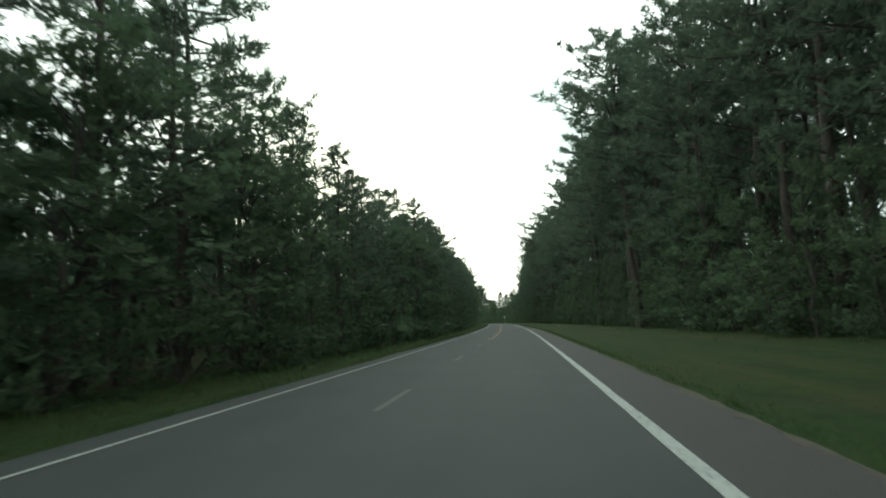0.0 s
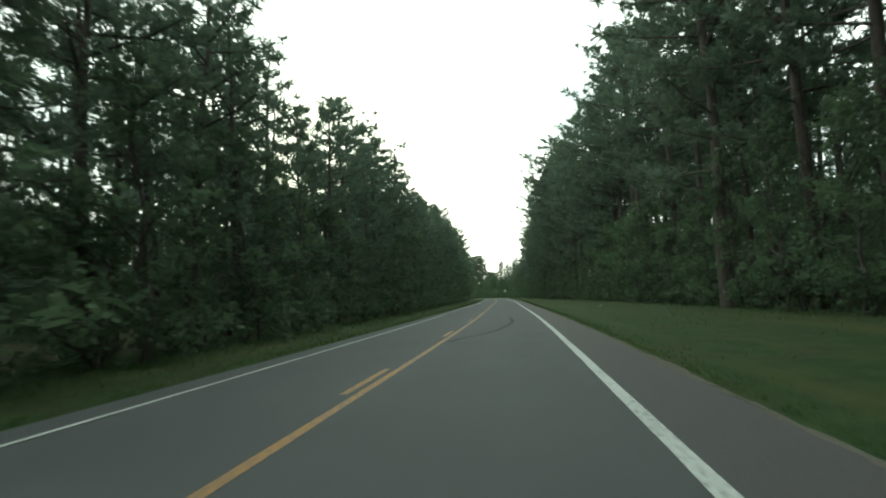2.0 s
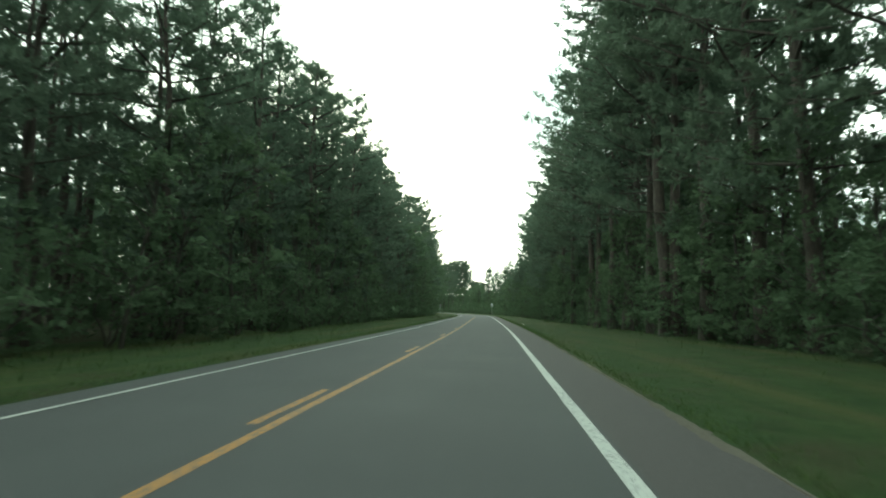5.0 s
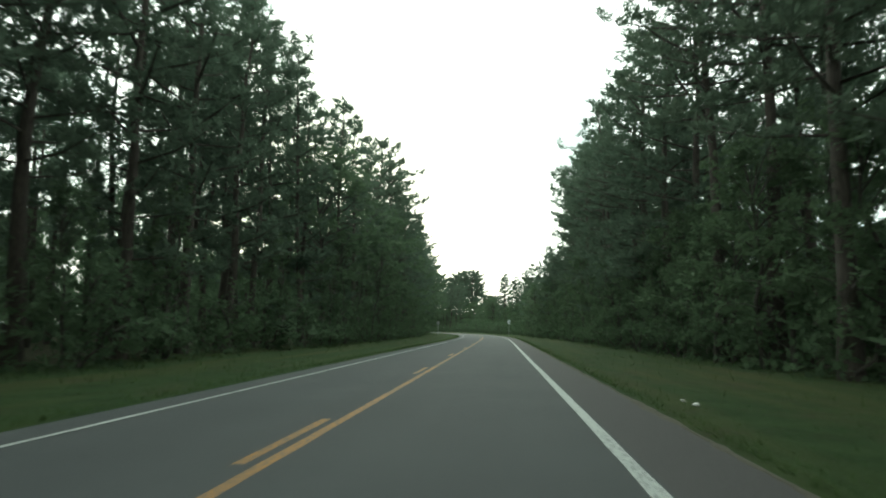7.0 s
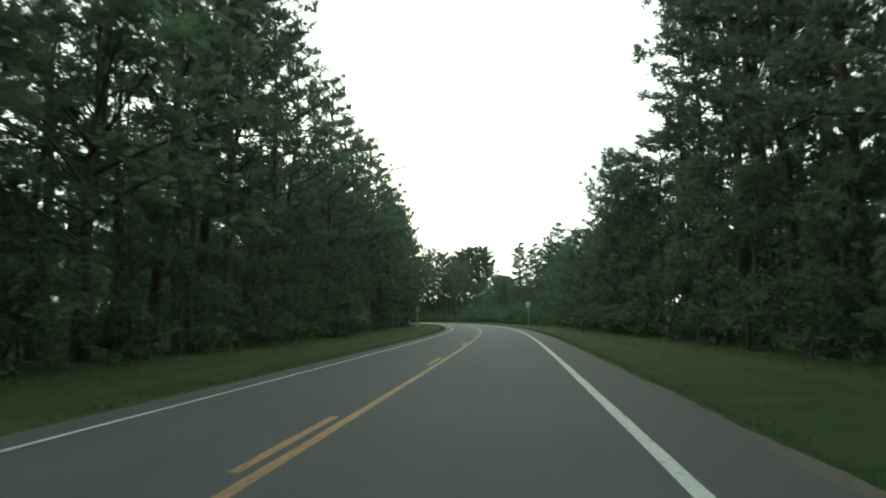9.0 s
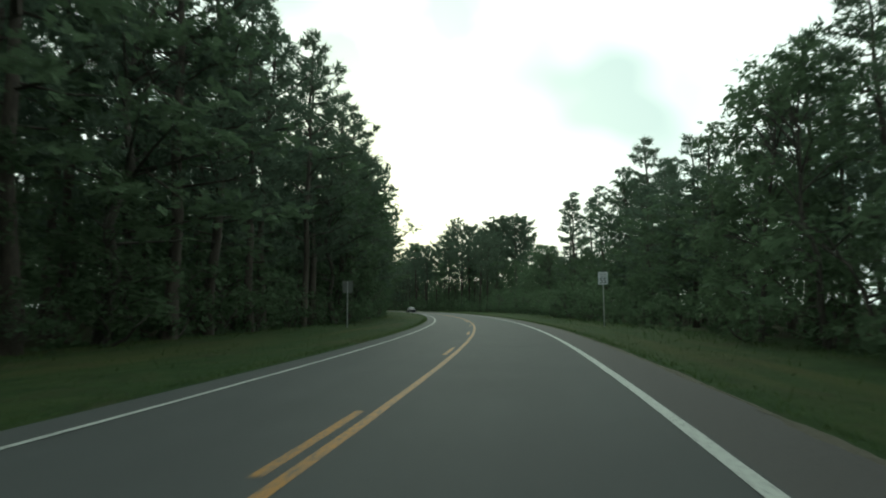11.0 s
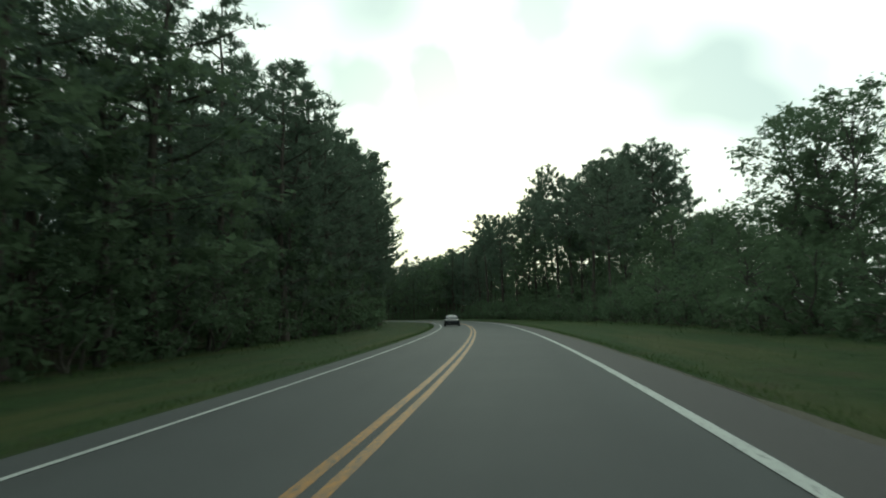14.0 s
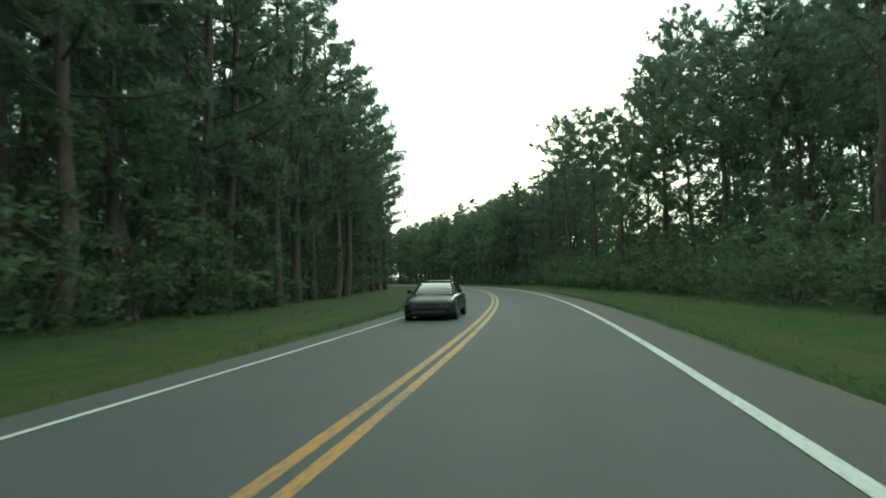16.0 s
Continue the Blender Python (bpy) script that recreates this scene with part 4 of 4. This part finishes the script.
def wheel(parent, x, y):
    bm = bmesh.new()
    prof = [(-0.10, 0.22), (-0.105, 0.27), (-0.09, 0.315), (-0.05, 0.325), (0.05, 0.325), (0.09, 0.315), (0.105, 0.27), (0.10, 0.22)]
    n = 24
    rings = [[bm.verts.new((x + px, y + r * math.cos(2 * math.pi * i / n), 0.325 + r * math.sin(2 * math.pi * i / n))) for i in range(n)] for px, r in prof]
    for a, b in zip(rings, rings[1:]):
        for i in range(n):
            bm.faces.new((a[i], b[i], b[(i + 1) % n], a[(i + 1) % n])).smooth = True
    bmesh.ops.recalc_face_normals(bm, faces=bm.faces)
    w = part("wheel", bm, CAR_TYRE, parent, "black rubber tyre")
    out = 1 if x > 0 else -1
    bm = bmesh.new()
    bmesh.ops.create_cone(bm, cap_ends=True, segments=20, radius1=0.22, radius2=0.19, depth=0.14, matrix=Matrix.Translation((x + out * 0.015, y, 0.325)) @ Matrix.Rotation(radians(90) * out, 4, "Y"))
    for k in range(5):
        a = 2 * math.pi * k / 5
        g = bmesh.ops.create_cube(bm, size=1.0, matrix=Matrix.Translation((x + out * 0.088, y + 0.1 * math.cos(a), 0.325 + 0.1 * math.sin(a))) @ Matrix.Rotation(a, 4, "X") @ Matrix.Diagonal((0.015, 0.16, 0.045, 1)))
    part("rim", bm, CAR_RIM, w, "silver alloy rim")


def sedan(label):
    """A saloon car; its nose is at y = 0 and looks along -y."""
    car = tagged(new("car"), label, "car")
    ys = [0.0, 0.05, 0.16, 0.4, 0.8, 1.2, 1.5, 2.2, 3.0, 3.7, 4.1, 4.4, 4.53, 4.58]
    top = [0.55, 0.64, 0.71, 0.77, 0.835, 0.89, 0.92, 0.94, 0.96, 0.98, 0.985, 0.97, 0.90, 0.78]
    wid = [0.62, 0.72, 0.80, 0.85, 0.87, 0.875, 0.875, 0.875, 0.875, 0.87, 0.85, 0.81, 0.76, 0.70]
    low = [0.20, 0.16, 0.15, 0.15, 0.18, 0.2, 0.2, 0.2, 0.2, 0.2, 0.2, 0.22, 0.26, 0.32]
    secs = []
    for y, t, w, b in zip(ys, top, wid, low):
        half = [(0.82 * w, b), (0.97 * w, b + 0.08), (w, b + 0.2), (w, t - 0.26), (0.985 * w, t - 0.13), (0.93 * w, t - 0.045), (0.78 * w, t - 0.008), (0.4 * w, t + 0.012)]
        secs.append([(-x, y, z) for x, z in half] + [(x, y, z) for x, z in half[::-1]])
    part("body", loft(secs), CAR_PAINT, car, "glossy dark body")
    # glasshouse: floor, windscreen foot, roof, rear window
    cab = []
    for y, zt, wb, wt in ((1.22, 0.935, 0.74, 0.72), (1.6, 1.16, 0.765, 0.66), (2.0, 1.36, 0.78, 0.58), (2.25, 1.405, 0.785, 0.565), (2.7, 1.42, 0.785, 0.56), (3.15, 1.395, 0.78, 0.56), (3.5, 1.26, 0.77, 0.60), (3.95, 1.0, 0.74, 0.68)):
        zb = 0.90
        half = [(wb, zb), (wb * 0.5 + wt * 0.5 + 0.01, (zb + zt) / 2), (wt, zt - 0.03), (wt * 0.8, zt), (wt * 0.3, zt + 0.012)]
        cab.append([(-x, y, z) for x, z in half] + [(x, y, z) for x, z in half[::-1]])
    part("window_glass", loft(cab), CAR_GLASS, car, "tinted glass that mirrors the sky")
    bm = bmesh.new()
    grid = [[bm.verts.new((x * wt, y, zt + 0.022 - 0.03 * x * x)) for x in (-1.03, -0.7, -0.3, 0.3, 0.7, 1.03)] for y, zt, wt in ((1.98, 1.36, 0.58), (2.25, 1.405, 0.565), (2.7, 1.42, 0.56), (3.15, 1.395, 0.56), (3.24, 1.365, 0.565))]
    for a, b in zip(grid, grid[1:]):
        for i in range(5):
            bm.faces.new((a[i], a[i + 1], b[i + 1], b[i])).smooth = True
    ext = bmesh.ops.solidify(bm, geom=bm.faces[:], thickness=0.02)
    part("roof", bm, CAR_PAINT, car, "dark painted roof panel")
    for sx in (-1, 1):
        for pts in (((0.735, 1.2, 0.935), (0.67, 1.6, 1.165), (0.59, 2.0, 1.355)), ((0.79, 2.62, 0.92), (0.69, 2.64, 1.17), (0.57, 2.66, 1.405)), ((0.57, 3.18, 1.385), (0.62, 3.5, 1.25), (0.70, 3.95, 0.995))):
            v, f = tube([(sx * a, b, c) for a, b, c in pts], [0.032, 0.03, 0.028], 6)
            child(fast_mesh("pillar", v, f, CAR_PAINT, True), car)
        bm = bmesh.new()
        box(bm, sx * 0.90 - 0.09, sx * 0.90 + 0.09, 1.52, 1.64, 0.94, 1.07, 0.03)
        part("wing_mirror", bm, CAR_PAINT, car)
        bm = bmesh.new()
        box(bm, sx * 0.62 - 0.15, sx * 0.62 + 0.15, 0.015, 0.20, 0.555, 0.675, 0.035)
        part("headlight", bm, CAR_LAMP, car, "unlit clear headlamp lens")
        bm = bmesh.new()
        box(bm, sx * 0.62 - 0.14, sx * 0.62 + 0.14, 4.45, 4.57, 0.70, 0.84, 0.03)
        part("rear_light", bm, CAR_RED, car, "red rear lamp lens")
        for y in (0.86, 3.62):
            bm = bmesh.new()
            bmesh.ops.create_cone(bm, cap_ends=True, segments=24, radius1=0.375, radius2=0.375, depth=0.03, matrix=Matrix.Translation((sx * 0.868, y, 0.335)) @ Matrix.Rotation(radians(90), 4, "Y"))
            part("wheel_arch", bm, CAR_BLACK, car)
            wheel(car, sx * 0.80, y)
    bm = bmesh.new()
    for k in range(4):
        box(bm, -0.40, 0.40, -0.012, 0.06, 0.505 + 0.035 * k, 0.525 + 0.035 * k, 0.004)
    part("grille", bm, CAR_BLACK, car, "black slatted grille")
    bm = bmesh.new()
    box(bm, -0.58, 0.58, -0.025, 0.10, 0.27, 0.36, 0.02)
    part("air_intake", bm, CAR_BLACK, car)
    bm = bmesh.new()
    box(bm, -0.70, 0.70, -0.035, 0.16, 0.385, 0.48, 0.03)
    part("bumper", bm, CAR_PAINT, car)
    bm = bmesh.new()
    for sx in (-0.33, 0.30):
        v0, v1 = Vector((sx + 0.28, 1.30, 0.975)), Vector((sx - 0.25, 1.34, 1.0))
        box(bm, min(v0.x, v1.x), max(v0.x, v1.x), 1.27, 1.285, 0.965, 0.985)
    part("wiper", bm, CAR_BLACK, car)
    return car


car = sedan("dark saloon car driving in the oncoming lane, lamps off")
cx0, cy0, _ = on_road(416.1, -1.92)
car.matrix_basis = pose(cx0, cy0, 0.0, 0, 0, heading(417)) @ Matrix.Diagonal((1.0, 1.0, 0.93, 1.0))
